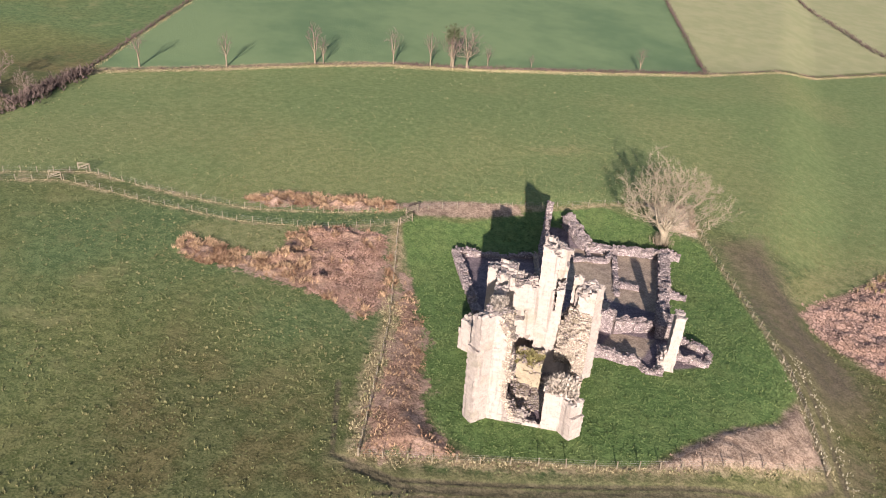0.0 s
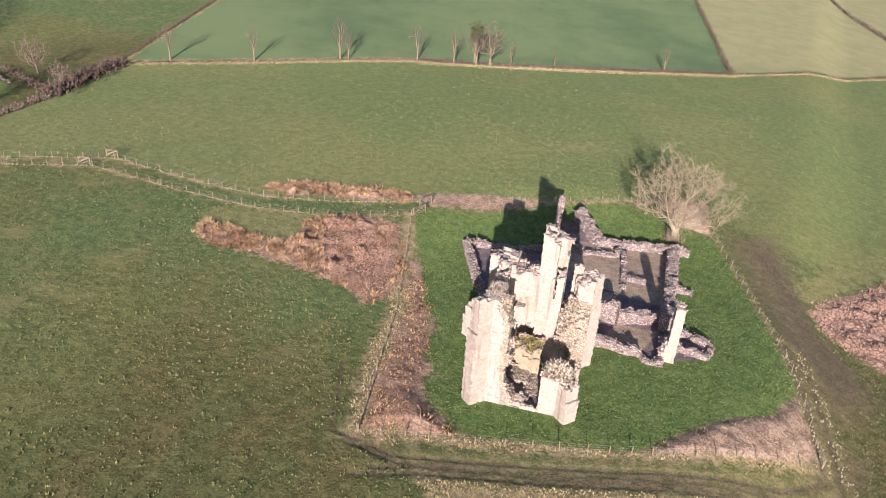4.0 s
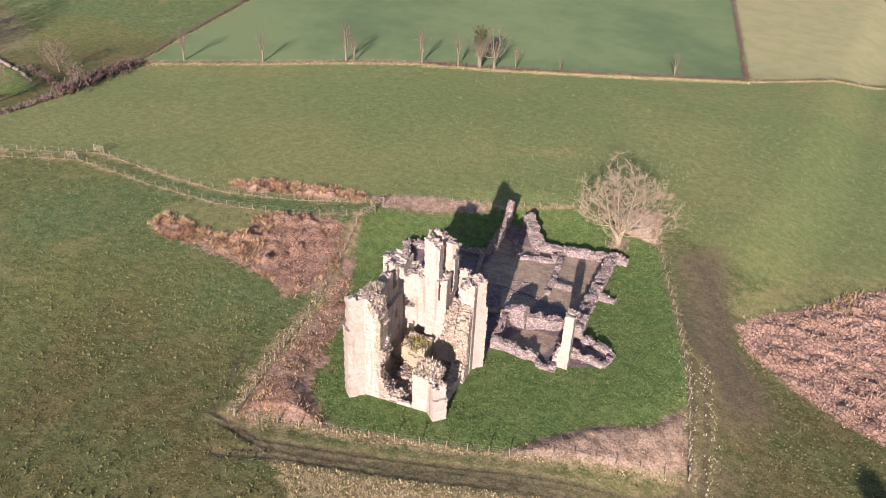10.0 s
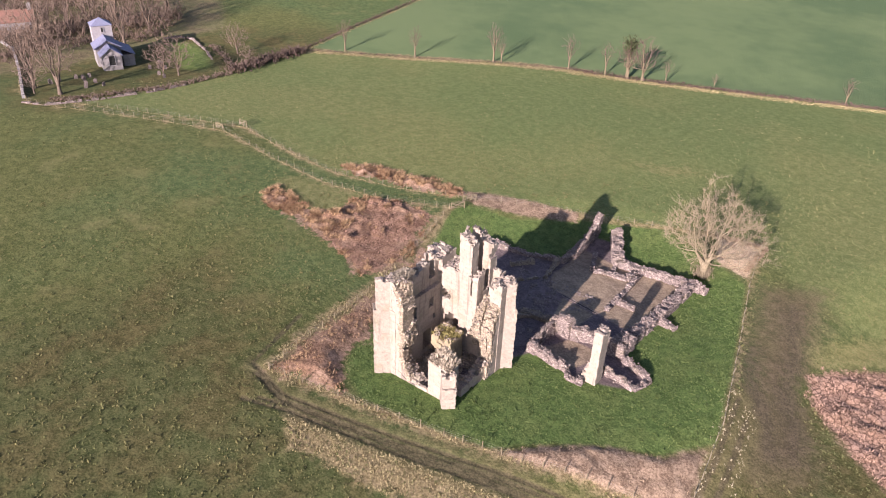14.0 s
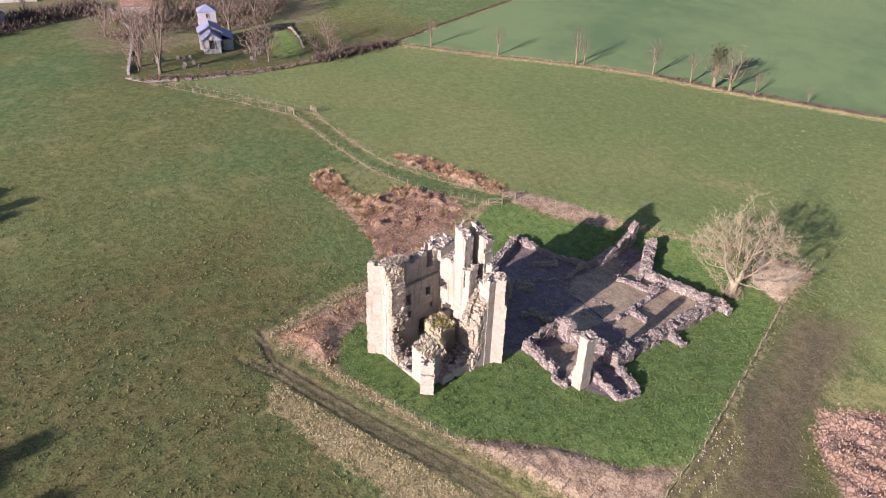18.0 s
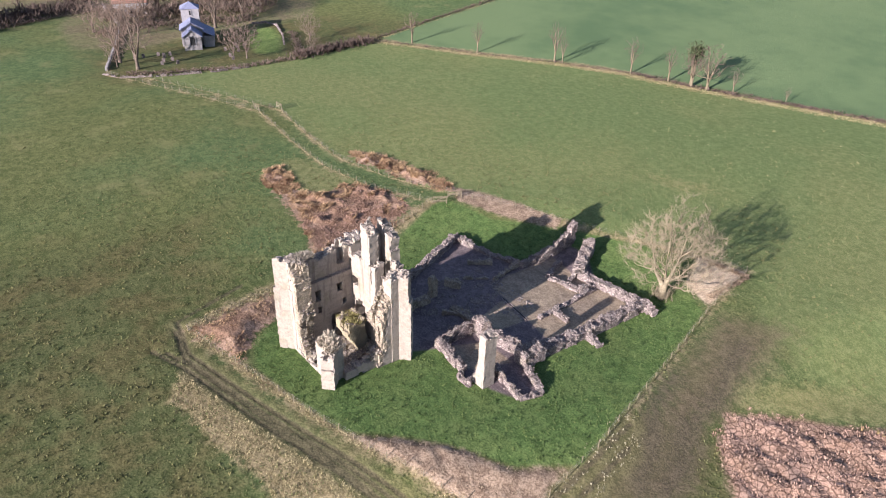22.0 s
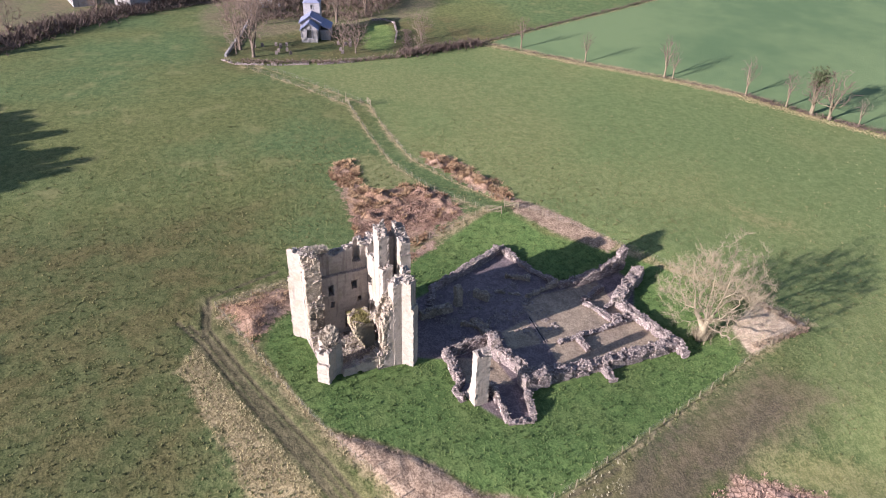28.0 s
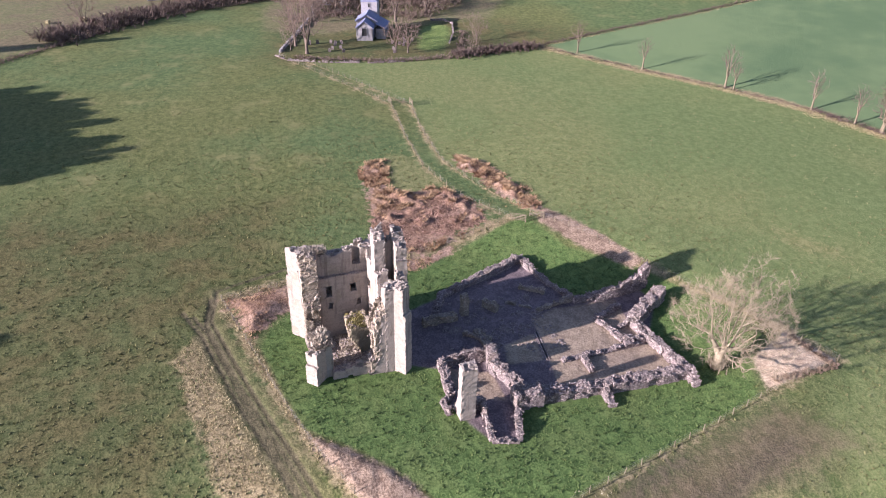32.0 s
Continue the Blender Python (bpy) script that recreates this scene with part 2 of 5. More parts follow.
# ---- plan of the land ----
CORNER_SW, CORNER_SE, CORNER_NE, CORNER_NW = (-17.3, -11.2), (22.8, 9.1), (3.3, 61.3), (-33.6, 30.4)
FENCE_S = [CORNER_SW, (-7.2, -6.8), (2.2, -2.9), (9.5, 0.6), (16.6, 4.9), CORNER_SE]
FENCE_E = [CORNER_SE, (19.1, 21.7), (13.0, 36.4), (7.6, 49.0), CORNER_NE]
FENCE_W = [CORNER_SW, (-24.5, 9.4), CORNER_NW]
FENCE_N = [(-33.6, 35.3), (-26.8, 42.2), (-19.6, 47.0), (-8.6, 54.2), CORNER_NE]
PATH_S = [CORNER_NW, (-41.3, 23.9), (-53.1, 19.4), (-66.7, 17.7), (-81.8, 16.7), (-97.7, 6.0), (-117.7, -7.4), (-130.8, -5.5)]
PATH_N = [(-33.6, 35.3), (-44.4, 27.8), (-54.5, 23.1), (-66.0, 21.5), (-81.4, 20.6), (-96.7, 10.4), (-113.2, -1.1)]
LAWN = [(-14.3, -2.6), (-12.0, -4.8), (-7.7, -5.9), (0.0, -3.2), (6.3, -0.6), (9.5, 4.2), (12.4, 7.6), (17.6, 12.4), (19.9, 18.8), (18.8, 21.9), (12.8, 36.4), (7.2, 49.0), (2.9, 50.5), (-8.6, 53.6), (-19.2, 45.6), (-26.2, 37.1), (-33.3, 33.2), (-33.1, 30.2), (-24.7, 17.2), (-22.1, 10.1), (-17.1, 3.0)]
BRACK_A = [(-56.4, 9.5), (-55.7, 13.0), (-49.9, 12.5), (-45.8, 12.2), (-43.5, 15.7), (-44.9, 20.2), (-43.4, 22.7), (-39.8, 25.2), (-33.1, 27.0), (-26.1, 11.6), (-27.2, 8.3), (-37.3, 9.0), (-45.3, 9.5), (-50.4, 8.0)]
YELLOW = [[(-58.4, 13.6), (-57.4, 17.7), (-43.7, 24.0), (-41.3, 22.7), (-43.3, 12.2)], [(-26.4, 70.2), (-19.3, 77.2), (-16.3, 76.2), (-21.3, 70.2)]]
BRACK_P = [(-43.0, 21.5), (-39.8, 24.8), (-33.3, 26.6), (-26.6, 11.8), (-27.6, 8.9), (-35.5, 10.0), (-38.5, 15.0)]
BRACK_B = [(-56.4, 26.3), (-54.2, 29.7), (-48.4, 32.8), (-39.5, 36.4), (-35.2, 35.8), (-35.7, 33.4), (-44.3, 29.2), (-52.4, 25.6)]
BRACK_W = [(-17.5, -11.2), (-13.9, -9.3), (-9.0, -7.3), (-12.6, -4.8), (-15.1, -2.8), (-17.4, 4.0), (-20.4, 10.2), (-25.0, 18.0), (-28.2, 20.4), (-23.6, 9.1)]
STRIP_N = [(-36.3, 36.6), (-27.3, 43.6), (-20.6, 47.0), (-19.4, 44.7), (-26.7, 38.5), (-32.8, 34.6)]
STRAW_S = [(7.0, -0.6), (9.8, 4.0), (12.4, 7.4), (17.7, 12.1), (19.7, 16.9), (22.5, 9.9), (15.9, 4.3), (10.2, 1.2)]
PATCH_NE = [(1.1, 51.7), (6.5, 50.6), (3.2, 61.1), (-2.6, 58.1)]
BOG = [(21.0, 38.9), (23.0, 35.4), (27.7, 31.8), (35.6, 28.1), (50.5, 23.7), (66.6, 25.7), (72.5, 51.7), (54.4, 71.0), (37.0, 63.5), (32.6, 58.0), (28.8, 51.8), (25.2, 47.0), (22.4, 42.6)]
RIM = [(18.6, 42.9), (22.9, 53.4), (30.2, 61.4), (38.3, 67.8), (44.3, 69.8), (36.3, 59.8), (28.2, 52.9), (23.2, 45.9), (20.7, 40.9)]
STRAW_T = [(-12.1, -12.6), (-6.0, -11.2), (3.0, -7.5), (13.1, -2.3), (24.3, 3.8), (24.4, -2.2), (14.2, -8.1), (2.0, -12.5), (-6.0, -15.5)]
MUD = [(8.6, 50.0), (14.0, 36.6), (17.4, 29.0), (19.6, 21.5), (24.0, 18.0), (28.0, 23.0), (27.8, 27.4), (24.0, 31.2), (21.6, 35.2), (20.4, 41.6), (15.5, 56.0)]
MUD_S = [(21.8, 9.5), (22.7, 6.6), (26.8, 8.8), (27.3, 13.3), (23.2, 13.9), (21.0, 14.9)]
TRACKS = [[(-24.1, -2.9), (-19.5, -11.9), (-13.1, -12.0), (0.3, -6.2), (10.0, -1.6), (19.2, 3.1), (23.2, 7.3), (21.1, 16.9), (18.1, 26.9)],
          [(-15.1, -15.6), (-10.5, -12.8), (1.2, -7.8), (11.1, -3.0), (20.3, 1.5), (24.9, 6.8), (22.6, 16.9), (20.3, 24.9)]]
RUTS = [[(-17.6, -12.5), (-12.7, -12.6), (0.6, -6.9), (10.4, -2.2), (19.6, 2.4)], [(-14.1, -14.2), (-10.6, -12.0), (0.9, -7.3), (10.8, -2.7), (20.5, 1.9)]]
RUSHES = [[(17.1, 27.6), (20.1, 18.9), (22.2, 10.3)], [(19.9, 26.1), (22.4, 19.5), (24.3, 11.8), (25.3, 8.2)]]
WET = [(14.6, 48.0), (16.0, 44.6), (18.6, 40.3), (19.7, 35.9), (20.8, 32.7), (24.5, 28.3), (25.3, 25.8)]
GRAVE = [(-138.0, 29.6), (-146.8, 33.0), (-147.5, 37.5), (-143.0, 38.8), (-131.2, 37.0), (-120.8, 33.4), (-121.4, 27.6)]
WET_W = [(24.2, 23.6), (21.0, 27.2), (17.2, 31.2), (14.8, 36.5)]
OVAL = [(-142.0, 31.5), (-122.9, 29.5), (-124.9, 35.5), (-132.4, 37.5), (-147.0, 38.6)]
HEDGE_N = [(-121.6, 59.2), (-113.6, 67.2), (-100.3, 79.4), (-86.4, 92.9), (-71.7, 105.4), (-56.1, 115.2), (-43.1, 124.4), (-17.8, 141.6), (-1.2, 153.6), (48.5, 208.6), (120.4, 289.8)]
HEDGE_NN = [(-1.2, 154.2), (-23.7, 239.0), (-62.0, 381.2)]
HEDGE_NW = [(-121.7, 59.1), (-130.6, 83.7), (-140.9, 112.8), (-163.9, 171.1), (-212.9, 301.7)]
HEDGE_RR = [(60.1, 221.9), (48.1, 241.3), (21.4, 313.0), (-1.5, 400.9)]
HEDGE_CY = [(-121.4, 58.7), (-117.9, 46.5), (-113.7, 35.0), (-111.5, 17.9), (-114.2, 2.4), (-116.3, -3.6)]
HEDGE_W = [(-86.5, -97.0), (-114.5, -72.5), (-131.0, -62.0), (-152.5, -48.5), (-167.0, -35.0), (-181.5, -14.0), (-188.5, 3.0)]
CROP = [(-121.4, 59.5), (-86.4, 94.3), (-55.7, 118.4), (-17.4, 143.8), (-1.2, 155.0), (-23.7, 239.0), (-62.0, 381.2), (-213.1, 381.8), (-163.9, 171.1), (-140.9, 112.8), (-130.6, 83.7)]
WEST = [(-90.4, -103.0), (-116.0, -76.0), (-132.5, -65.0), (-154.0, -51.0), (-169.0, -37.0), (-184.0, -15.0), (-190.0, 3.0), (-300.0, 20.0), (-320.0, -130.0), (-150.5, -210.0)]
WOODS = [(-143, -12), (-138, 4), (-146, 20), (-148, 38), (-150, 52), (-175, 64), (-300, 90), (-300, -20), (-190, -6), (-170, -14)]
YARD = [(-105, 60), (-106, 35), (-103, 17), (-107, 2), (-116, -10), (-150, -8), (-155, 44), (-128, 80)]
PASTURE = [(-33.6, 35.3), (-54.4, 23.1), (-81.4, 20.6), (-96.7, 10.4), (-112.7, 0.4), (-111.8, 17.4), (-113.8, 35.0), (-121.4, 58.5), (-86.4, 93.0), (-55.7, 116.4), (-17.4, 141.8), (-1.2, 153.2), (48.1, 208.0), (160.5, 329.7), (220.9, 199.5), (120.7, 89.6), (60.4, 73.8), (33.3, 61.9), (24.2, 53.9), (14.0, 52.0), (3.3, 61.6), (-8.6, 54.6), (-19.6, 47.6), (-27.3, 42.7)]
PALE = [(-0.4, 155.7), (49.1, 213.0), (120.3, 291.8), (28.7, 470.7), (-60.4, 471.4), (-62.0, 381.2), (-23.0, 239.0)]

CA, SA = math.cos(radians(10)), math.sin(radians(10))


def place(u, v):
    """Castle plan coordinates to the world."""
    return u * CA - v * SA, u * SA + v * CA


COURT = [place(*p) for p in ((-10, 1), (-1.5, 1), (-1.5, 10), (1, 15), (7, 13.5), (13.2, 16), (13.8, 18.8), (9.5, 21), (10, 41.5), (3, 41), (-4, 46.5), (-7, 46), (-7.5, 37), (-18.6, 33.2), (-13.4, 20), (-9.5, 10))]

# court floor beyond the tower's shadow, coloured paler as if sunlit
SUNLIT_GRAVEL = [[(-5.6, 29.2), (2.8, 27.6), (9, 26), (9.6, 41.2), (-1, 41), (-6.6, 42), (-6.8, 33)], [(-1.2, 23.5), (2.2, 22.5), (2.6, 27), (-2.6, 28)], [(1, 15.5), (6, 15), (8, 20), (3, 20)]]

# ---- ground ----
def hash3(a, b, c, seed):
    h = np.sin(a * 12.9898 + b * 78.233 + c * 37.719 + seed * 4.123) * 43758.5453
    return h - np.floor(h)


def lumpy(x, y, seed, size):
    """Smooth noise between -1 and 1 for ragged tops."""
    def value(i, j): return hash3(i, j, 0 * i, seed)
    fx, fy = np.floor(x / size), np.floor(y / size)
    tx, ty = x / size - fx, y / size - fy
    tx, ty = tx * tx * (3 - 2 * tx), ty * ty * (3 - 2 * ty)
    a = value(fx, fy) * (1 - tx) + value(fx + 1, fy) * tx
    b = value(fx, fy + 1) * (1 - tx) + value(fx + 1, fy + 1) * tx
    return (a * (1 - ty) + b * ty) * 2 - 1


def axis(lo, hi, step, far, grow=1.13):
    out = list(np.arange(lo, hi + step / 2, step))
    for sign, end in ((1, hi), (-1, lo)):
        d, p = step, end
        while abs(p - end) < far:
            d = min(d * grow, 220)
            p += sign * d
            out.append(p)
    return np.array(sorted(out))


def mounds(x, y):
    """Banks and clumps that lie on the land: the ditch bank, bracken clumps and reed hummocks."""
    z = sstep(-0.3, 2.4, outside(BRACK_W, x, y)) * (0.3 + 0.3 * sstep(6, -2, y) + 0.1 * lumpy(x, y, 41, 1.1)) + sstep(-0.3, 1.0, outside(STRAW_S, x, y)) * (0.3 + 0.1 * lumpy(x, y, 43, 0.9))
    clump = np.clip(lumpy(x, y, 33, 1.7) + 0.5 * lumpy(x, y, 35, 0.8), 0, 1.2)
    z = z + sstep(-0.2, 1.5, np.maximum(outside(BRACK_A, x, y), outside(BRACK_B, x, y))) * clump * 0.75 * (1 - 0.8 * sstep(-36, -30, x + 0.0 * y) * (y < 30))
    return z + sstep(0, 2.0, outside(BOG, x, y)) * np.clip(lumpy(x, y, 37, 1.3) + 0.4 + 0.3 * lumpy(x, y, 38, 0.6), 0, 1.5) * 0.36


gx, gy = axis(-60, 40, 0.42, 3500, 1.09), np.unique(np.concatenate([axis(-20, 66, 0.42, 3500, 1.09), np.arange(-16.79, 5, 0.42)]).round(3))
X, Y = np.meshgrid(gx, gy)
Z = ground_z(X, Y)
rng = np.random.default_rng(5)
near = outside([(-64, -26), (42, -26), (42, 72), (-64, 72)], X, Y) > 0
Z = Z + np.where(near, rng.normal(0, 0.014, X.shape), 0)
Z -= np.exp(-(np.minimum.reduce([along(l, X, Y) for l in TRACKS + RUTS]) / 0.35) ** 2) * 0.12
Z += mounds(X, Y)
me = bpy.data.meshes.new("ground")
nx, ny = len(gx), len(gy)
idx = np.arange(nx * ny).reshape(ny, nx)
quads = np.stack([idx[:-1, :-1], idx[:-1, 1:], idx[1:, 1:], idx[1:, :-1]], -1).reshape(-1, 4)
me.from_pydata(np.stack([X, Y, Z], -1).reshape(-1, 3).tolist(), [], quads.tolist())
zones = {
    "lawn": outside(LAWN, X, Y), "grave": outside(GRAVE, X, Y), "court": outside(COURT, X, Y),
    "bracken": np.maximum.reduce([outside(p, X, Y) for p in (BRACK_A, BRACK_B, BRACK_W)]),
    "straw": np.maximum.reduce([outside(p, X, Y) for p in (STRAW_S, STRIP_N)]),
    "patch": outside(PATCH_NE, X, Y),
    "dry": np.maximum.reduce([outside(STRAW_T, X, Y), 0.8 - along(FENCE_S, X, Y), 1.3 - along(FENCE_W, X, Y), 0.7 - along(FENCE_N, X, Y), 0.25 - along(FENCE_E, X, Y), 1.6 - along(HEDGE_N, X, Y), 0.25 - along(PATH_S, X, Y), 0.25 - along(PATH_N, X, Y)]),
    "yellow": np.maximum.reduce([outside(p, X, Y) for p in YELLOW + [RIM]]),
    "gravel": np.maximum.reduce([outside([place(*p) for p in q], X, Y) for q in SUNLIT_GRAVEL]), "bog": outside(BOG, X, Y), "mud": np.maximum.reduce([outside(MUD, X, Y), outside(MUD_S, X, Y)]),
    "lane": 1.3 - np.minimum(along(TRACKS[0][1:], X, Y), along(TRACKS[1][1:], X, Y)),
    "track": np.maximum(0.28 - np.minimum.reduce([along(l, X, Y) for l in TRACKS + RUTS]), 0.1 - along(WET, X, Y)),
    "wet": np.maximum(1.1 - along(WET, X, Y), 0.7 - along(WET_W, X, Y)),
    "crop": outside(CROP, X, Y), "north": np.maximum.reduce([outside(p, X, Y) for p in (PASTURE, OVAL)]), "wild": np.maximum.reduce([outside(WEST, X, Y), outside(WOODS, X, Y)]), "south": np.maximum.reduce([np.minimum(-9 - Y - 0.1 * X, X + 42), np.minimum(X - 21, 34 - Y), outside(YARD, X, Y)]), "pale": outside(PALE, X, Y),
}
for n, d in zones.items():
    at = me.attributes.new(n, "FLOAT", "POINT")
    at.data.foreach_set("value", np.clip(d, -60, 60).ravel().astype(np.float32))


def ground_material():
    m, t, b = material("meadow", 0.95, 0.1)
    tc = t.nodes.new("ShaderNodeTexCoord").outputs["Object"]
    big, mid, small, fine = noise_tex(t, tc, 0.018, 4), noise_tex(t, tc, 0.16, 4), noise_tex(t, tc, 0.9, 4, 0.7), noise_tex(t, tc, 4.5, 3, 0.7)
    wob = maths(t, "ADD", maths(t, "MULTIPLY", maths(t, "SUBTRACT", mid, 0.5), 3.0), maths(t, "MULTIPLY", maths(t, "SUBTRACT", small, 0.5), 3.2))
    tuft = ramp(t, maths(t, "ADD", maths(t, "MULTIPLY", small, 0.45), maths(t, "MULTIPLY", fine, 0.55)), 0.40, 0.62)

    def zone(name, soft=0.5, amp=1.0):
        a = t.nodes.new("ShaderNodeAttribute")
        a.attribute_name = name
        return ramp(t, maths(t, "ADD", a.outputs["Fac"], maths(t, "MULTIPLY", wob, amp)), -soft, soft)

    def two(a, c):
        return mixc(t, tuft, a, c)

    c = mixc(t, tuft, (0.066, 0.080, 0.027), (0.150, 0.152, 0.062))
    c = mixc(t, ramp(t, big, 0.4, 0.62), c, mixc(t, tuft, (0.054, 0.084, 0.032), (0.118, 0.152, 0.064)))
    c = mixc(t, maths(t, "MULTIPLY", ramp(t, mid, 0.54, 0.72), 0.5), c, (0.20, 0.18, 0.085))
    c = mixc(t, maths(t, "MULTIPLY", zone("south", 8.0, 2.0), 0.85), c, mixc(t, ramp(t, mid, 0.4, 0.6), mixc(t, tuft, (0.048, 0.055, 0.021), (0.108, 0.110, 0.048)), mixc(t, tuft, (0.060, 0.052, 0.022), (0.135, 0.112, 0.052))))
    c = mixc(t, zone("north", 2.0, 0.5), c, mixc(t, ramp(t, big, 0.42, 0.6), mixc(t, tuft, (0.092, 0.124, 0.046), (0.158, 0.188, 0.077)), mixc(t, tuft, (0.112, 0.132, 0.050), (0.196, 0.204, 0.088))))
    c = mixc(t, zone("wild", 2.0, 1.5), c, mixc(t, ramp(t, mid, 0.4, 0.6), two((0.10, 0.085, 0.05), (0.19, 0.155, 0.095)), two((0.10, 0.10, 0.05), (0.18, 0.165, 0.085))))
    c = mixc(t, zone("crop", 1.0, 0.3), c, mixc(t, ramp(t, maths(t, "ADD", big, maths(t, "MULTIPLY", mid, 0.3)), 0.5, 0.8), (0.082, 0.126, 0.062), (0.126, 0.170, 0.082)))
    c = mixc(t, zone("pale", 1.0, 0.3), c, mixc(t, ramp(t, mid, 0.35, 0.65), (0.215, 0.215, 0.11), (0.25, 0.238, 0.13)))
    c = mixc(t, maths(t, "MULTIPLY", zone("mud", 3.2, 2.0), 0.85), c, mixc(t, ramp(t, mid, 0.4, 0.62), two((0.088, 0.064, 0.045), (0.16, 0.118, 0.08)), two((0.088, 0.073, 0.043), (0.152, 0.122, 0.074))))
    c = mixc(t, maths(t, "MULTIPLY", zone("wet", 1.6, 1.7), 0.6), c, two((0.052, 0.041, 0.034), (0.112, 0.088, 0.066)))
    c = mixc(t, maths(t, "MULTIPLY", zone("yellow", 1.5, 1.6), 0.55), c, two((0.15, 0.145, 0.06), (0.27, 0.235, 0.115)))
    c = mixc(t, zone("dry", 0.8, 1.0), c, two((0.15, 0.118, 0.066), (0.335, 0.265, 0.158)))
    c = mixc(t, maths(t, "MULTIPLY", zone("lane", 0.7, 0.7), 0.65), c, two((0.082, 0.076, 0.036), (0.170, 0.150, 0.076)))
    c = mixc(t, zone("lawn", 0.4, 0.4), c, mixc(t, ramp(t, mid, 0.4, 0.65), mixc(t, tuft, (0.054, 0.090, 0.028), (0.112, 0.165, 0.054)), mixc(t, tuft, (0.068, 0.100, 0.032), (0.134, 0.174, 0.062))))
    c = mixc(t, maths(t, "MULTIPLY", zone("grave", 1.5, 0.6), 0.8), c, two((0.10, 0.15, 0.04), (0.20, 0.25, 0.08)))
    c = mixc(t, zone("straw", 0.5, 0.5), c, two((0.14, 0.095, 0.07), (0.35, 0.255, 0.19)))
    c = mixc(t, zone("patch", 0.4, 0.3), c, two((0.31, 0.226, 0.166), (0.56, 0.435, 0.322)))
    c = mixc(t, zone("bracken", 0.6, 1.7), c, mixc(t, ramp(t, mid, 0.4, 0.6), two((0.115, 0.068, 0.048), (0.30, 0.185, 0.13)), two((0.17, 0.112, 0.082), (0.37, 0.25, 0.19))))
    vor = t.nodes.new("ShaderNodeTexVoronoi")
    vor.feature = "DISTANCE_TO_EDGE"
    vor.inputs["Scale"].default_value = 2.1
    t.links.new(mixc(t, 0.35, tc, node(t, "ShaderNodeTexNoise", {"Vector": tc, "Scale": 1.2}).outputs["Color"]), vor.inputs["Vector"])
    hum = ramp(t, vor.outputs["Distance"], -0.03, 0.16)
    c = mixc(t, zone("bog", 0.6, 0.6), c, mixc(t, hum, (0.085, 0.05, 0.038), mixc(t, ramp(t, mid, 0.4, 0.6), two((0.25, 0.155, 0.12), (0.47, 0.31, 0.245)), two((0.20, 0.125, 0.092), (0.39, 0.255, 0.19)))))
    c = mixc(t, maths(t, "MULTIPLY", zone("track", 0.16, 0.1), 0.75), c, two((0.06, 0.048, 0.033), (0.122, 0.098, 0.064)))
    # soil tone with the tower's violet shade mixed into its colour
    c = mixc(t, zone("court", 0.3, 0.12), c, two((0.10, 0.078, 0.085), (0.195, 0.152, 0.16)))
    # gravel, its tan raised to carry the sunlight on this side
    c = mixc(t, zone("gravel", 0.25, 0.15), c, mixc(t, ramp(t, mid, 0.42, 0.6), two((0.175, 0.133, 0.104), (0.325, 0.25, 0.192)), two((0.205, 0.155, 0.116), (0.36, 0.28, 0.208))))
    t.links.new(c, b.inputs["Base Color"])
    bump(t, b, maths(t, "ADD", small, maths(t, "MULTIPLY", fine, 0.5)), 0.7, 0.16)
    return m


ground = link("ground", me, ground_material(), smooth=True)
tagged(ground, "sloping winter meadow of rough green grass with worn tracks", "ground", kind="structure")


# ---- masonry ----
def blocks(name, solid, cell, origin, angle, mat, parent=None, label="", jit=(0.02, 0.06, 0.13), seed=1.0):
    """A mesh round the filled cells of a grid: stone courses with worn edges. origin and angle set it in the world."""
    n = solid.shape
    s = np.zeros([d + 2 for d in n], bool)
    s[1:-1, 1:-1, 1:-1] = solid
    faces = []
    corner = {0: ((0, 0, 0), (0, 1, 0), (0, 1, 1), (0, 0, 1)), 1: ((0, 0, 0), (0, 0, 1), (1, 0, 1), (1, 0, 0)), 2: ((0, 0, 0), (1, 0, 0), (1, 1, 0), (0, 1, 0))}
    for ax in range(3):
        for sign in (0, 1):
            nb = np.roll(s, 1 if sign == 0 else -1, ax)
            cells = np.argwhere(s & ~nb)
            quad = np.array(corner[ax])
            quad[:, ax] += sign
            if not sign: quad = quad[::-1]
            faces.append(cells[:, None, :] + quad[None])
    f = np.concatenate(faces)
    key = (f[..., 0] * 4096 + f[..., 1]) * 4096 + f[..., 2]
    ids, inv = np.unique(key, return_inverse=True)
    inv = inv.reshape(key.shape)
    g = np.stack([ids // 4096 // 4096, ids // 4096 % 4096, ids % 4096], -1)
    count = sum(s[g[:, 0] - a, g[:, 1] - b, g[:, 2] - c].astype(int) for a in (0, 1) for b in (0, 1) for c in (0, 1))
    amp = np.where(count == 4, jit[0], np.where((count == 2) | (count == 6), jit[1], jit[2]))
    p = (g - 1) * np.array(cell) + np.array(origin)
    for k in range(3):
        p[:, k] += (hash3(g[:, 0], g[:, 1], g[:, 2], seed + 17 * k) - 0.5) * 2 * amp
    ca, sa = math.cos(angle), math.sin(angle)
    w = np.stack([p[:, 0] * ca - p[:, 1] * sa, p[:, 0] * sa + p[:, 1] * ca, p[:, 2]], -1)
    return w, inv


BASE, FOOT = radians(10), -0.65


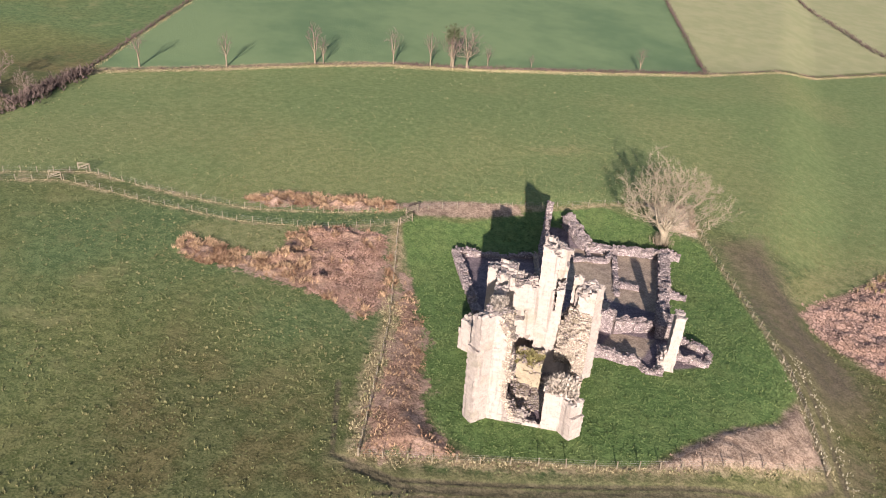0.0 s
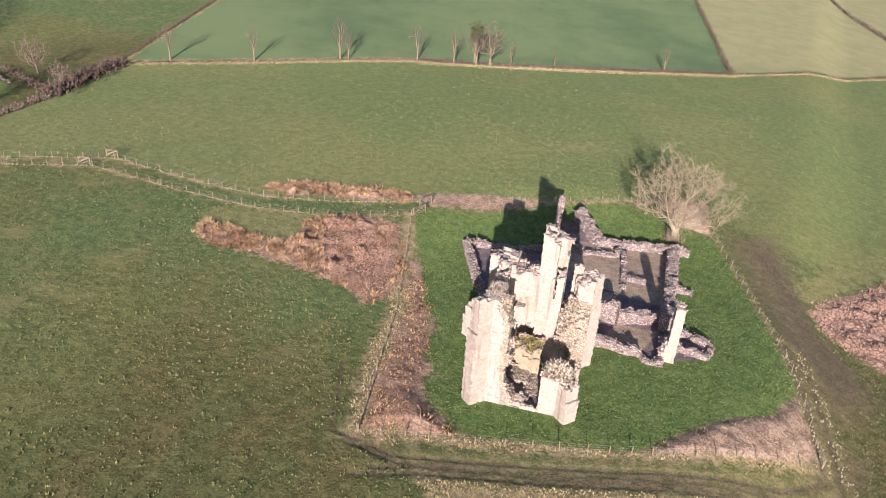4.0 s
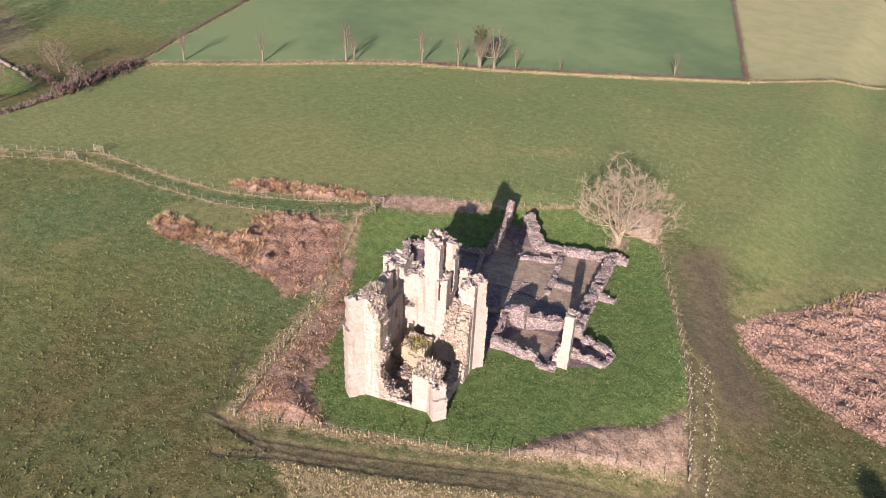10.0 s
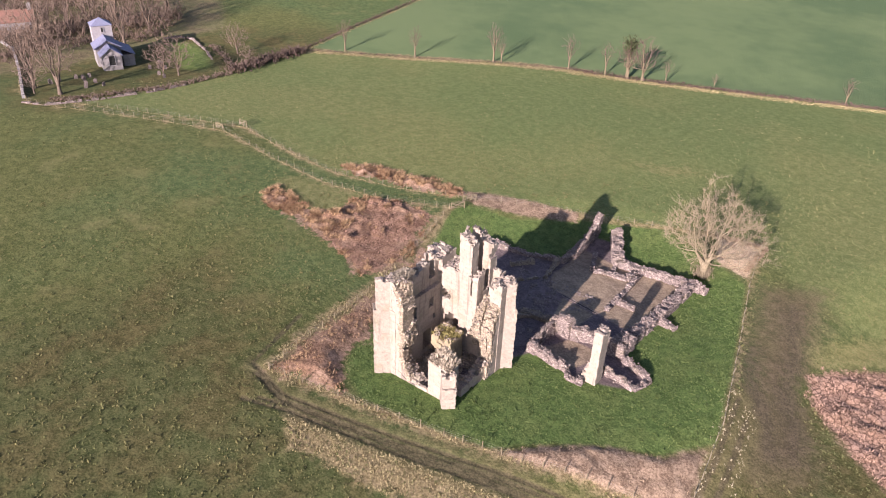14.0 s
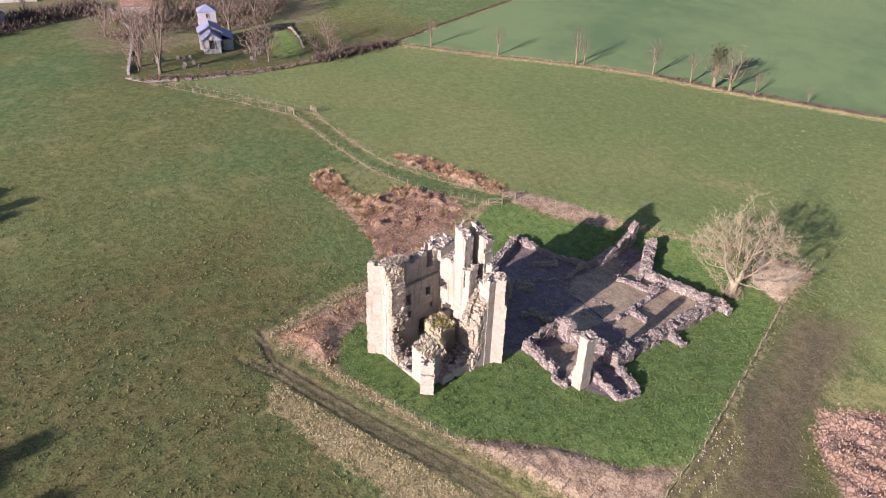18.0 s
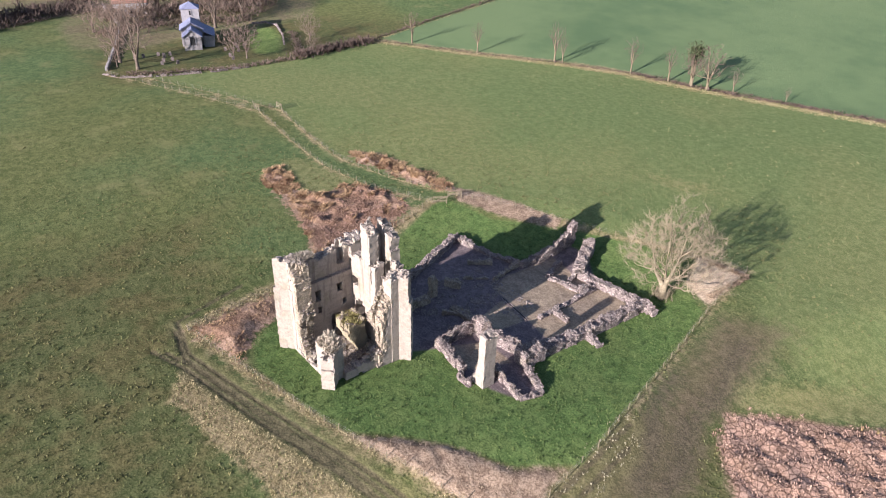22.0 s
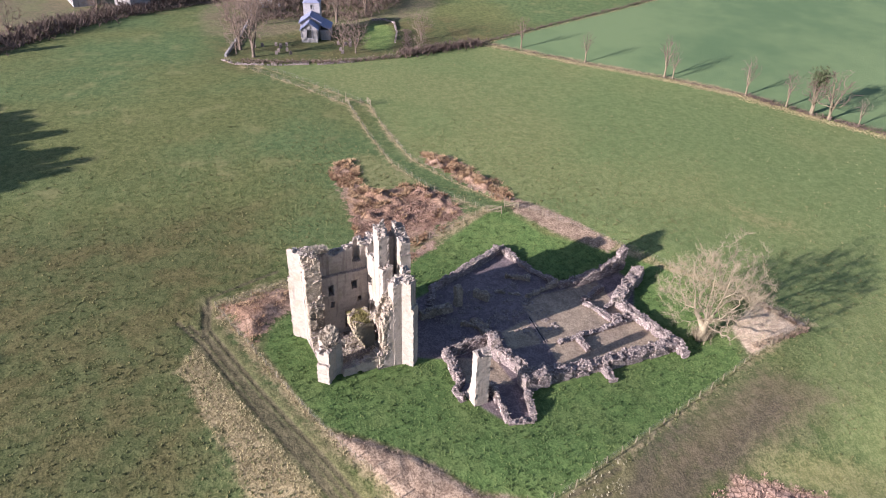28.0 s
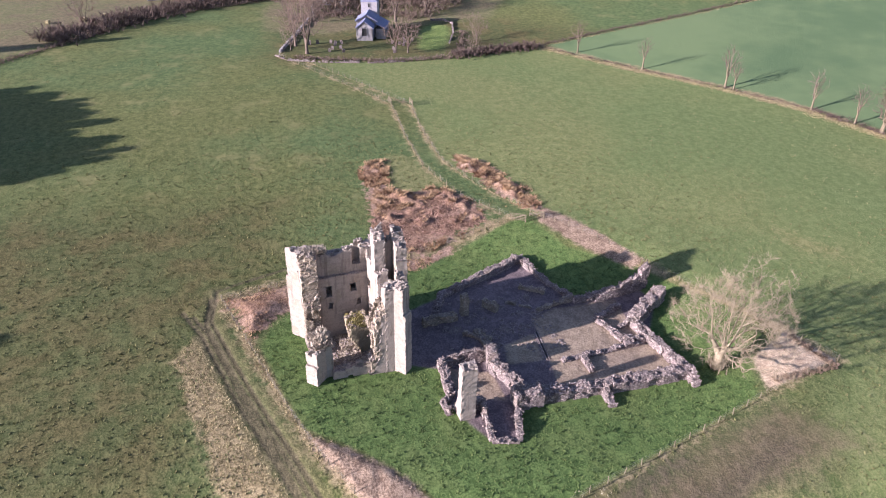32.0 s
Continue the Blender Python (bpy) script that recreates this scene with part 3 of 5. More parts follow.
def grid(lo, hi, cell):
    n = [max(1, int(round((b - a) / c))) for a, b, c in zip(lo, hi, cell)]
    ax = [a + (np.arange(k) + 0.5) * (b - a) / k for a, b, k in zip(lo, hi, n)]
    return np.meshgrid(*ax, indexing="ij"), [(b - a) / k for a, b, k in zip(lo, hi, n)]


TOPS = []


def tops(ob, w, f, thing):
    """Remember the upward faces of a wall, for loose stones."""
    mid = w[f].mean(1)
    nrm = np.cross(w[f[:, 1]] - w[f[:, 0]], w[f[:, 2]] - w[f[:, 0]])
    TOPS.append((ob, thing, mid[nrm[:, 2] > 0.7 * np.linalg.norm(nrm, axis=1)]))


def castle_mesh(name, test, lo, hi, parent, mat=None, cell=(0.27, 0.27, 0.24), label="", seed=1.0, jit=(0.008, 0.055, 0.11)):
    """Masonry in castle coordinates: test(u, v, z) says where stone stands."""
    (U, V, W), c = grid(lo, hi, cell)
    solid = test(U, V, W)
    w, f = blocks(name, solid, c, lo, BASE, None, seed=seed, jit=jit)
    w[:, 2] += FOOT
    ob = raw(name, w, f.tolist(), mat or STONE, parent, label, fixed=True)
    tops(ob, w, f, parent)
    return ob


# solar tower
tower = empty("tower_ruin", (*place(-5.6, 5.6), 0), "roofless pale sandstone tower ruin with broken walls and ragged top", "castle tower")


def box(U, V, W, u0, u1, v0, v1, z0, z1):
    return (U > u0) & (U < u1) & (V > v0) & (V < v1) & (W > z0) & (W < z1)


def west_wall(U, V, W):
    top = 12.5 - 0.8 * np.exp(-((V - 5.0) / 2.2) ** 2) + 0.35 * lumpy(V, U, 3, 0.8)
    s = box(U, V, W, -9.95, -8.36, 0.9, 11.0, -1, 20) & (W < top)
    for v, z, hw, hh in ((4.0, 7.1, 0.42, 0.65), (6.9, 7.2, 0.42, 0.65), (4.15, 4.9, 0.28, 0.35), (7.45, 5.0, 0.25, 0.35), (6.3, 2.4, 0.7, 1.2)):
        s &= ~((abs(V - v) < hw) & (abs(W - z) < hh) & (U > -9.65))
    s &= ~((abs(V - 7.4) < 0.5) & (W > 9.9) & (U > -9.7))
    s &= ~((W > 9.0) & (W < 12) & (U > -8.7) & (V < 8.7))
    return s


def south_west(U, V, W):
    edge = -7.2 + 0.5 * lumpy(W, V, 8, 1.2) + 0.35 * np.clip(3 - W, 0, 3) - 0.05 * np.clip(W - 6, 0, 9) ** 1.4
    return box(U, V, W, -9.95, 20, 0.9, 2.6, -1, 20) & (U < edge) & (W < 12.4 + 0.3 * lumpy(U, V, 5, 0.7))


def sill(U, V, W):
    return box(U, V, W, -8.2, -3.0, 0.9, 2.2, -1, 3) & (W < 0.9 + 0.7 * lumpy(U, V, 2, 0.8) + 1.2 * sstep(-6.8, -8.2, U))


def buttress(name, cu, cv, du, dv, length, half, top, seed, mat=None):
    """Built square on and turned into place."""
    (U, V, W), c = grid((-0.9, -half, -1.2), (length, half, top + 0.6), (0.27, 0.27, 0.25))
    s = W < top + 0.3 * lumpy(U, V, seed, 0.6)
    s &= ~((U > length - 0.3) & (W > top * 0.72))
    w, f = blocks(name, s, c, (-0.9, -half, -1.2), math.atan2(dv, du) + BASE, None, seed=seed)
    x, y = place(cu, cv)
    w += np.array([x, y, FOOT])
    return raw(name, w, f.tolist(), mat or STONE, tower, fixed=True)


def north_wall(U, V, W):
    """The back wall, with the shell of a stair turret on it that stands open to the east."""
    top = 11.25 + 0.45 * lumpy(U, V, 12, 0.8) + 0.5 * sstep(-7.5, -6.0, U)
    top = np.where(U < -9.3, 11.9 + 0.4 * lumpy(U, V, 14, 0.7), top)
    top = np.where(U > -3.35, np.where(U < -2.0, 7.4 + (U + 3.0) * 2.4 - 1.2 * np.clip(10.2 - V, 0, 2), 11.5) + 0.5 * lumpy(U, V, 6, 0.7), top)
    top = np.where((U > -2.6) & (U < -1.6) & (V > 10.3), 12.3 + 0.3 * lumpy(U, V, 16, 0.5), top)
    wall = box(U, V, W, -11.1, -0.3, 8.7, 11.3, -1, 20) & ((U > -9.95) | (V > 9.5)) & (W < top)
    rag = 0.28 * lumpy(W, U, 21, 0.7)
    south = box(U, V, W, -5.9, -4.2, 8.7, 9.75, 5, 20) & (U < -4.3 + rag) & (W < 16.0 - 0.75 * (U + 5.6) + 0.4 * lumpy(U, V, 4, 0.5))
    north = box(U, V, W, -5.9, -3.2, 10.9, 11.9, 5, 20) & (U < -3.4 + rag) & (W < 15.8 - 0.5 * (U + 5.7) + 0.45 * lumpy(U, V, 5, 0.5))
    back = box(U, V, W, -5.9, -5.25, 9.5, 11.0, 5, 20) & (W < 14.6 + 0.4 * lumpy(V, U, 6, 0.5))
    well = (U > -5.25) & (U < -3.2) & (V > 9.75) & (V < 10.9) & (W > 9.4 + 0.5 * lumpy(U, V, 9, 0.5))
    s = (wall & ~well) | south | north | back
    s &= ~((abs(U + 4.2) < 0.2) & (V < 9.8) & (W > 9.2 + 0.5 * lumpy(V, W, 3, 0.5)))
    s &= ~((abs(U + 6.65) < 0.9) & (W > 2.7) & (W < 5.0 + 0.5 * (abs(U + 6.65) < 0.5)) & (V < 10.3))
    s &= ~((abs(U + 7.5) < 0.5) & (W > 7.2) & (W < 8.4) & (V < 9.3))
    return s


def east_wall(U, V, W):
    edge = 7.4 + 0.3 * lumpy(W, U, 9, 1.0) - 0.8 * sstep(3.0, 0.3, W) + 1.7 * sstep(6.0, 11.0, W)
    inner = -1.75 - 0.9 * sstep(3, 6.5, W)
    return box(U, V, W, -2.7, -0.35, 6.4, 9.0, -1, 20) & (U > inner) & (V > edge) & (W < 11.5 + 0.5 * lumpy(V, U, 7, 0.7) - 0.8 * np.clip(9.0 - V, 0, 3))


def pier(U, V, W):
    return box(U, V, W, -3.6, -1.2, 0.9, 2.7, -1, 9) & (W < 5.0 + 0.35 * lumpy(U, V, 3, 0.7))


def inner_block(U, V, W):
    """The springing of a lost vault: broad above, drawn in to a narrow foot."""
    k = np.clip((3.0 - W) / 2.8, 0, 1)
    body = (U > -7.1 + 1.1 * k) & (U < -4.4 - 0.1 * k) & (V > 5.45 + 1.4 * k + 0.1 * lumpy(U, W, 9, 0.6)) & (V < 7.7 + 0.5 * k)
    return body & (W < 4.1 + 0.5 * lumpy(U, V, 3, 0.7) + 0.25 * (V - 5.5))


def inner_floor(U, V, W):
    ledge = (U > -7.3) & (U < -5.2) & (V > 4.6) & (V < 7.0)
    return W < 0.5 + 0.16 * lumpy(U, V, 14, 1.4) + 0.7 * sstep(6.5, 8.6, V) + 0.6 * ledge


castle_mesh("wall", west_wall, (-10, 0.8, -0.9), (-8.3, 11.3, 13.8), tower, cell=(0.24, 0.24, 0.24), seed=1)
castle_mesh("wall", lambda U, V, W: south_west(U, V, W) & south_west(U + 0.6, V, W), (-9.95, 0.85, -0.9), (-5.6, 2.7, 13.2), tower, cell=(0.24, 0.24, 0.24), seed=2)
castle_mesh("wall_core", lambda U, V, W: south_west(U, V, W) & ~south_west(U + 0.6, V, W), (-9.95, 0.85, -0.9), (-5.6, 2.7, 13.2), tower, CORE, cell=(0.24, 0.24, 0.24), seed=2, label="ragged rubble core of the broken wall end")
castle_mesh("wall", sill, (-8.4, 0.8, -0.9), (-2.9, 2.3, 3), tower, seed=3)
castle_mesh("wall", north_wall, (-11.2, 8.6, -0.9), (-0.25, 12.0, 17.0), tower, cell=(0.24, 0.24, 0.24), seed=4)
castle_mesh("wall", lambda U, V, W: east_wall(U, V, W) & (U > -1.15) & east_wall(U, V - 0.5, W), (-2.7, 6.4, -0.9), (-0.3, 9.0, 12.2), tower, cell=(0.24, 0.24, 0.24), seed=5)
castle_mesh("wall_core", lambda U, V, W: east_wall(U, V, W) & ~((U > -1.15) & east_wall(U, V - 0.5, W)), (-2.7, 6.4, -0.9), (-0.3, 9.0, 12.2), tower, CORE, cell=(0.24, 0.24, 0.24), seed=5, jit=(0.045, 0.08, 0.11), label="buff rubble core of the broken wall end")
def corner_core(U, V, W):
    slope = 10.4 - 1.6 * (8.75 - V) - 1.9 * (-1.75 - U) + 0.4 * lumpy(U, V, 19, 0.6)
    return (W < slope) & (W > 2.6 + 2.0 * (8.75 - V))


castle_mesh("wall_core", corner_core, (-3.4, 7.0, 2.4), (-1.72, 8.75, 11.0), tower, CORE, cell=(0.24, 0.24, 0.22), seed=11, jit=(0.06, 0.1, 0.13), label="sloping broken rubble core")
castle_mesh("pier", pier, (-3.7, 0.8, -0.9), (-1.2, 2.8, 6), tower, seed=6)
castle_mesh("vault_stump", inner_block, (-7.2, 5.0, -0.9), (-4.2, 7.9, 5.6), tower, OCHRE, seed=7, cell=(0.2, 0.2, 0.18), jit=(0.012, 0.05, 0.08), label="ochre plastered springing of a lost vault")
castle_mesh("floor", inner_floor, (-8.35, 2.6, -0.9), (-1.75, 8.8, 2.0), tower, CORE, seed=9, jit=(0.05, 0.07, 0.09))


def low_east(U, V, W):
    return (W < 1.7 + 0.3 * lumpy(U, V, 31, 0.7) + 0.8 * sstep(6.2, 7.2, V)) & ~((abs(V - 4.6) < 0.3) & (W > 0.2) & (W < 0.8) & (U > -1.2))


castle_mesh("wall", low_east, (-1.75, 2.6, -0.9), (-0.6, 7.3, 3.2), tower, seed=12)
buttress("buttress", -1.5, 1.3, 0.707, -0.707, 1.55, 0.72, 4.6, 2.0)
buttress("buttress", -9.7, 1.1, -0.707, -0.707, 1.5, 0.72, 12.4, 3.0)
buttress("buttress", -1.1, 9.75, 0.707, 0.707, 1.85, 0.72, 11.5, 4.0)
buttress("buttress", -10.6, 10.9, -0.9, 0.436, 3.4, 0.78, 3.9, 5.0)


def wall_run(p, q, thick, h0, h1, seed, rag=0.32, parent=None, name="wall", mat=None, sink=0.7, cell=(0.2, 0.2, 0.17)):
    """A ruined wall from p to q in castle coordinates, its top from h0 to h1 above the ground."""
    (u0, v0), (u1, v1) = p, q
    length = math.hypot(u1 - u0, v1 - v0)
    x, y = place(u0, v0)
    x2, y2 = place(u1, v1)
    ang = math.atan2(y2 - y, x2 - x)
    g0, g1 = gz(x, y), gz(x2, y2)
    lo, hi = (0, -thick / 2, min(g0, g1) - sink), (length, thick / 2, max(g0 + h0, g1 + h1) + rag * 2)
    (S, N, W), c = grid(lo, hi, cell)
    k = S / length
    top = (g0 + h0) * (1 - k) + (g1 + h1) * k + rag * lumpy(S, N, seed, 0.8) + 0.25 * rag * lumpy(S, N, seed + 5, 0.35)
    edge = thick / 2 - 0.16 * (lumpy(S, W, seed + 2, 0.7) + 1) * 0.5
    w, f = blocks(name, (W < top) & (abs(N) < edge), c, lo, ang, None, seed=seed, jit=(0.022, 0.045, 0.06))
    w[:, 0] += x
    w[:, 1] += y
    ob = raw(name, w, f.tolist(), mat or RUBBLE, parent, fixed=True)
    tops(ob, w, f, parent)
    return ob


hall = empty("hall_ruin", (*place(-4, 32), 0), "ruined hall range of low broken rubble walls round a gravel court", "castle ruin")
RUNS = [((-13.2, 19.3), (-18.8, 33.3), 1.1, 0.5, 0.9), ((-18.8, 33.3), (-11.8, 35.1), 0.9, 0.9, 0.5), ((-11.8, 35.1), (-7.5, 36.4), 0.9, 0.5, 0.7),
        ((-7.3, 36.2), (-7.2, 43.0), 1.0, 0.8, 1.4), ((-7.2, 43.0), (-7.3, 46.0), 1.0, 1.7, 2.6), ((-7.25, 45.8), (-7.3, 47.0), 1.0, 3.0, 3.7),
        ((-4.4, 47.4), (-1.0, 41.2), 1.7, 2.0, 1.3), ((-3.0, 37.1), (-4.8, 41.7), 0.7, 0.7, 0.8), ((-3.0, 37.1), (2.0, 38.1), 0.7, 0.6, 0.6), ((2.0, 38.1), (2.4, 40.9), 0.7, 0.6, 0.8), ((-0.6, 39.0), (-1.2, 41.6), 0.6, 0.5, 0.9),
        ((-1.0, 41.2), (3.2, 41.5), 1.2, 1.1, 1.0), ((3.2, 41.5), (9.6, 41.9), 1.2, 1.0, 1.2), ((9.7, 41.4), (9.3, 31.2), 1.6, 1.2, 1.2), ((9.3, 31.2), (8.7, 23.6), 1.6, 1.1, 1.3),
        ((9.6, 31.0), (12.1, 30.6), 1.0, 1.1, 0.4), ((9.4, 42.0), (12.0, 41.5), 1.0, 1.4, 1.0), ((2.9, 40.4), (3.4, 28.9), 0.7, 0.45, 0.35), ((3.7, 31.5), (6.2, 31.4), 0.6, 0.5, 0.45),
        ((-12.8, 19.4), (-9.8, 17.6), 0.9, 0.5, 0.4)]
for n, (p, q, th, h0, h1) in enumerate(RUNS):
    wall_run(p, q, th, h0, h1, 20.0 + n * 3, parent=hall)
# fragments inside the court, in paler stone that stands in for sunlit tops
for n, (p, q, th, h0, h1) in enumerate([((-7.6, 15.2), (-7.9, 19.8), 0.8, 1.2, 1.1), ((-8.7, 20.6), (-8.7, 21.6), 0.9, 3.0, 2.7), ((-9.9, 24.2), (-8.0, 25.4), 0.7, 1.2, 1.1), ((-9.7, 27.3), (-7.8, 30.2), 0.4, 0.3, 0.25), ((-4.8, 21.3), (0.2, 21.5), 0.9, 0.5, 0.9), ((-4.6, 19.4), (-2.6, 22.4), 0.8, 0.5, 0.6), ((-12.6, 30.6), (-10.4, 33.4), 0.8, 0.5, 0.7), ((-8.0, 36.4), (-6.9, 30.6), 0.6, 0.8, 0.4)]):
    wall_run(p, q, th, h0, h1, 60.0 + n * 3, 0.25, parent=hall, mat=CORE)

gatehouse = empty("gatehouse_ruin", (*place(7, 18), 0), "ruined gatehouse with a tall ashlar pier and low chamber walls", "castle ruin")
for n, (p, q, th, h0, h1) in enumerate([((0.3, 14.9), (5.9, 14.1), 1.0, 1.1, 1.0), ((5.9, 14.1), (6.5, 13.0), 0.6, 0.8, 0.5), ((6.5, 13.0), (8.4, 13.1), 0.6, 0.5, 0.7), ((0.5, 15.3), (0.4, 21.2), 0.8, 1.0, 1.8),
                                        ((0.4, 21.0), (2.9, 20.2), 1.2, 1.9, 3.1), ((2.9, 20.3), (6.9, 21.8), 1.1, 1.8, 1.4), ((6.9, 21.8), (8.4, 22.4), 0.9, 0.9, 1.0), ((8.3, 16.8), (13.1, 16.0), 0.6, 1.5, 0.5), ((13.1, 16.0), (13.9, 18.7), 0.7, 0.4, 0.35),
                                        ((13.9, 18.7), (9.8, 20.3), 0.7, 0.4, 0.9), ((8.8, 20.2), (8.9, 23.4), 2.0, 1.8, 1.9), ((8.2, 15.4), (8.2, 17.0), 0.7, 1.2, 1.4)]):
    wall_run(p, q, th, h0, h1, 90.0 + n * 3, parent=gatehouse)
def gate_pier(U, V, W):
    """A tall dressed pier with the sloping stump of a wall against its foot."""
    shaft = (U > 8.4) & (W < 7.2 + 0.35 * lumpy(U, V, 3, 0.6))
    return shaft | ((U > 7.6 + 0.12 * lumpy(W, V, 4, 0.5)) & (V < 14.9) & (W < 0.6 + 2.6 * (U - 7.6) + 0.3 * lumpy(U, V, 7, 0.5)))


castle_mesh("pier", gate_pier, (7.2, 13.9, -1.0), (9.5, 15.55, 8.0), gatehouse, seed=8)


x0, y0 = place(-2.8, 28.5)
x1, y1 = place(2.7, 27.5)
drain = empty("drain", ((x0 + x1) / 2, (y0 + y1) / 2, 0), "dark narrow stone-edged drain slot across the court", "drain")
# near-black strip, its top just above the ground, between the kerbs
CHANNEL_DARK = plain("dark_channel", (0.05, 0.042, 0.042), (0.03, 0.026, 0.027), 3.0)
for nm, off, wd, up, mt in (("channel", 0.0, 0.2, 0.025, CHANNEL_DARK), ("kerb", 0.17, 0.12, 0.05, RUBBLE), ("kerb", -0.17, 0.12, 0.05, RUBBLE)):
    V, F = [], []
    for i in range(13):
        k = i / 12
        x, y = x0 + (x1 - x0) * k, y0 + (y1 - y0) * k
        nx_, ny_ = -(y1 - y0) / 5.6, (x1 - x0) / 5.6
        for s_, dz in ((-0.5, -0.2), (-0.5, up), (0.5, up), (0.5, -0.2)):
            o = off + s_ * wd
            V.append((x + nx_ * o, y + ny_ * o, gz(x, y) + dz))
        if i:
            b0 = 4 * i - 4
            F += [(b0 + j, b0 + (j + 1) % 4, b0 + 4 + (j + 1) % 4, b0 + 4 + j) for j in range(4)]
    raw(nm, V, F, mt, drain, fixed=True)


# ---- plants as many blades ----
def fast(name, verts, tris, mat, parent=None, label="", fixed=False):
    me = bpy.data.meshes.new(name)
    me.vertices.add(len(verts))
    me.vertices.foreach_set("co", np.asarray(verts, np.float32).ravel())
    k = tris.shape[1]
    me.loops.add(tris.size)
    me.loops.foreach_set("vertex_index", tris.ravel().astype(np.int32))
    me.polygons.add(len(tris))
    me.polygons.foreach_set("loop_start", np.arange(0, tris.size, k, dtype=np.int32))
    me.update(calc_edges=True)
    return link(name, me, mat, parent, label, fixed=fixed)


def blades(pts, h, w, count, lean, seed):
    """Narrow leaning leaves round each point."""
    r = np.random.default_rng(seed)
    p = np.repeat(pts, count, 0)
    n = len(p)
    a, b = r.uniform(0, 2 * np.pi, n), r.uniform(0, 2 * np.pi, n)
    size = r.uniform(0.6, 1.25, n)
    base = p + np.stack([np.cos(b), np.sin(b), 0 * a], -1) * (w * r.uniform(0, 1.0, n))[:, None]
    side = np.stack([-np.sin(a), np.cos(a), 0 * a], -1) * (w * 0.5 * size)[:, None]
    tip = base + np.stack([np.cos(a) * lean, np.sin(a) * lean, 0 * a + 1.0], -1) * (h * size)[:, None]
    base[:, 2] -= 0.04
    v = np.stack([base - side, base + side, tip], 1).reshape(-1, 3)
    return v, np.arange(3 * n).reshape(-1, 3)


def scatter(n, box_, seed, keep):
    r = np.random.default_rng(seed)
    x, y = r.uniform(box_[0], box_[2], n), r.uniform(box_[1], box_[3], n)
    k = keep(x, y, r)
    x, y = x[k], y[k]
    return np.stack([x, y, ground_z(x, y)], -1)


def lump2(x, y, seed, size):
    return 0.6 * lumpy(x, y, seed, size) + 0.4 * lumpy(x, y, seed + 3, size * 0.4)


def any_of(polys, x, y, grow=0.0):
    return np.maximum.reduce([outside(p, x, y) for p in polys]) > grow


LOW = [MUD, MUD_S, LAWN, BRACK_A, BRACK_B, BRACK_W, STRAW_S, STRIP_N, PATCH_NE, BOG, COURT]
pts = scatter(150000, (-110, -60, 60, 110), 11, lambda x, y, r: ~any_of(LOW, x, y) & (np.minimum(along(TRACKS[0][1:], x, y), along(TRACKS[1][1:], x, y)) > 1.0) & (r.random(len(x)) < (0.5 + 0.5 * lump2(x, y, 4, 3.0)) * (1 - sstep(25, 90, np.hypot(x + 10, y - 15)))))
tagged(fast("meadow_grass", *blades(pts, 0.15, 0.11, 4, 0.5, 1), TUFT), "rough tussocks of dull green winter grass", "grass", kind="stuff")
TUSSOCK = plain("tussocks", (0.085, 0.092, 0.036), (0.205, 0.183, 0.088), 0.25)
pts = scatter(26000, (-120, -70, 70, 120), 14, lambda x, y, r: ~any_of(LOW, x, y) & (np.minimum.reduce([along(l, x, y) for l in TRACKS + [PATH_S, PATH_N]]) > 1.6) & (outside(CROP, x, y) < -2) & (r.random(len(x)) < (0.55 + 0.6 * lump2(x, y, 15, 9.0)) * (1 - 0.75 * sstep(20, 100, np.hypot(x + 10, y - 10)))))
tagged(fast("grass_tussocks", *blades(pts, 0.17, 0.16, 8, 0.8, 3), TUSSOCK), "scattered coarse tussocks of green and straw-coloured grass", "grass", kind="stuff")
pts = scatter(30000, (-34, -7, 21, 55), 12, lambda x, y, r: (outside(LAWN, x, y) > 0.1) & (outside(COURT, x, y) < -0.3) & (r.random(len(x)) < 0.6 + 0.4 * lump2(x, y, 9, 1.5)))
LAWNM = plain("lawn_tufts", (0.072, 0.102, 0.034), (0.135, 0.168, 0.06), 0.6)
tagged(fast("lawn_grass", *blades(pts, 0.11, 0.11, 4, 0.5, 2), LAWNM), "short bright green grass round the ruin", "grass", kind="stuff")
PINKB = plain("faded_bracken", (0.37, 0.235, 0.185), (0.19, 0.115, 0.085), 0.5)
WEED = plain("lawn_weeds", (0.045, 0.074, 0.025), (0.085, 0.12, 0.04), 0.5)
pts = scatter(6500, (-34, -7, 21, 55), 16, lambda x, y, r: (outside(LAWN, x, y) > 0.3) & (outside(COURT, x, y) < -0.8) & (r.random(len(x)) < 0.5 + 0.5 * lump2(x, y, 17, 4.0)))
tagged(fast("lawn_weeds", *blades(pts, 0.17, 0.17, 7, 0.9, 4), WEED), "dark green clumps of weeds in the lawn", "weeds", kind="stuff")
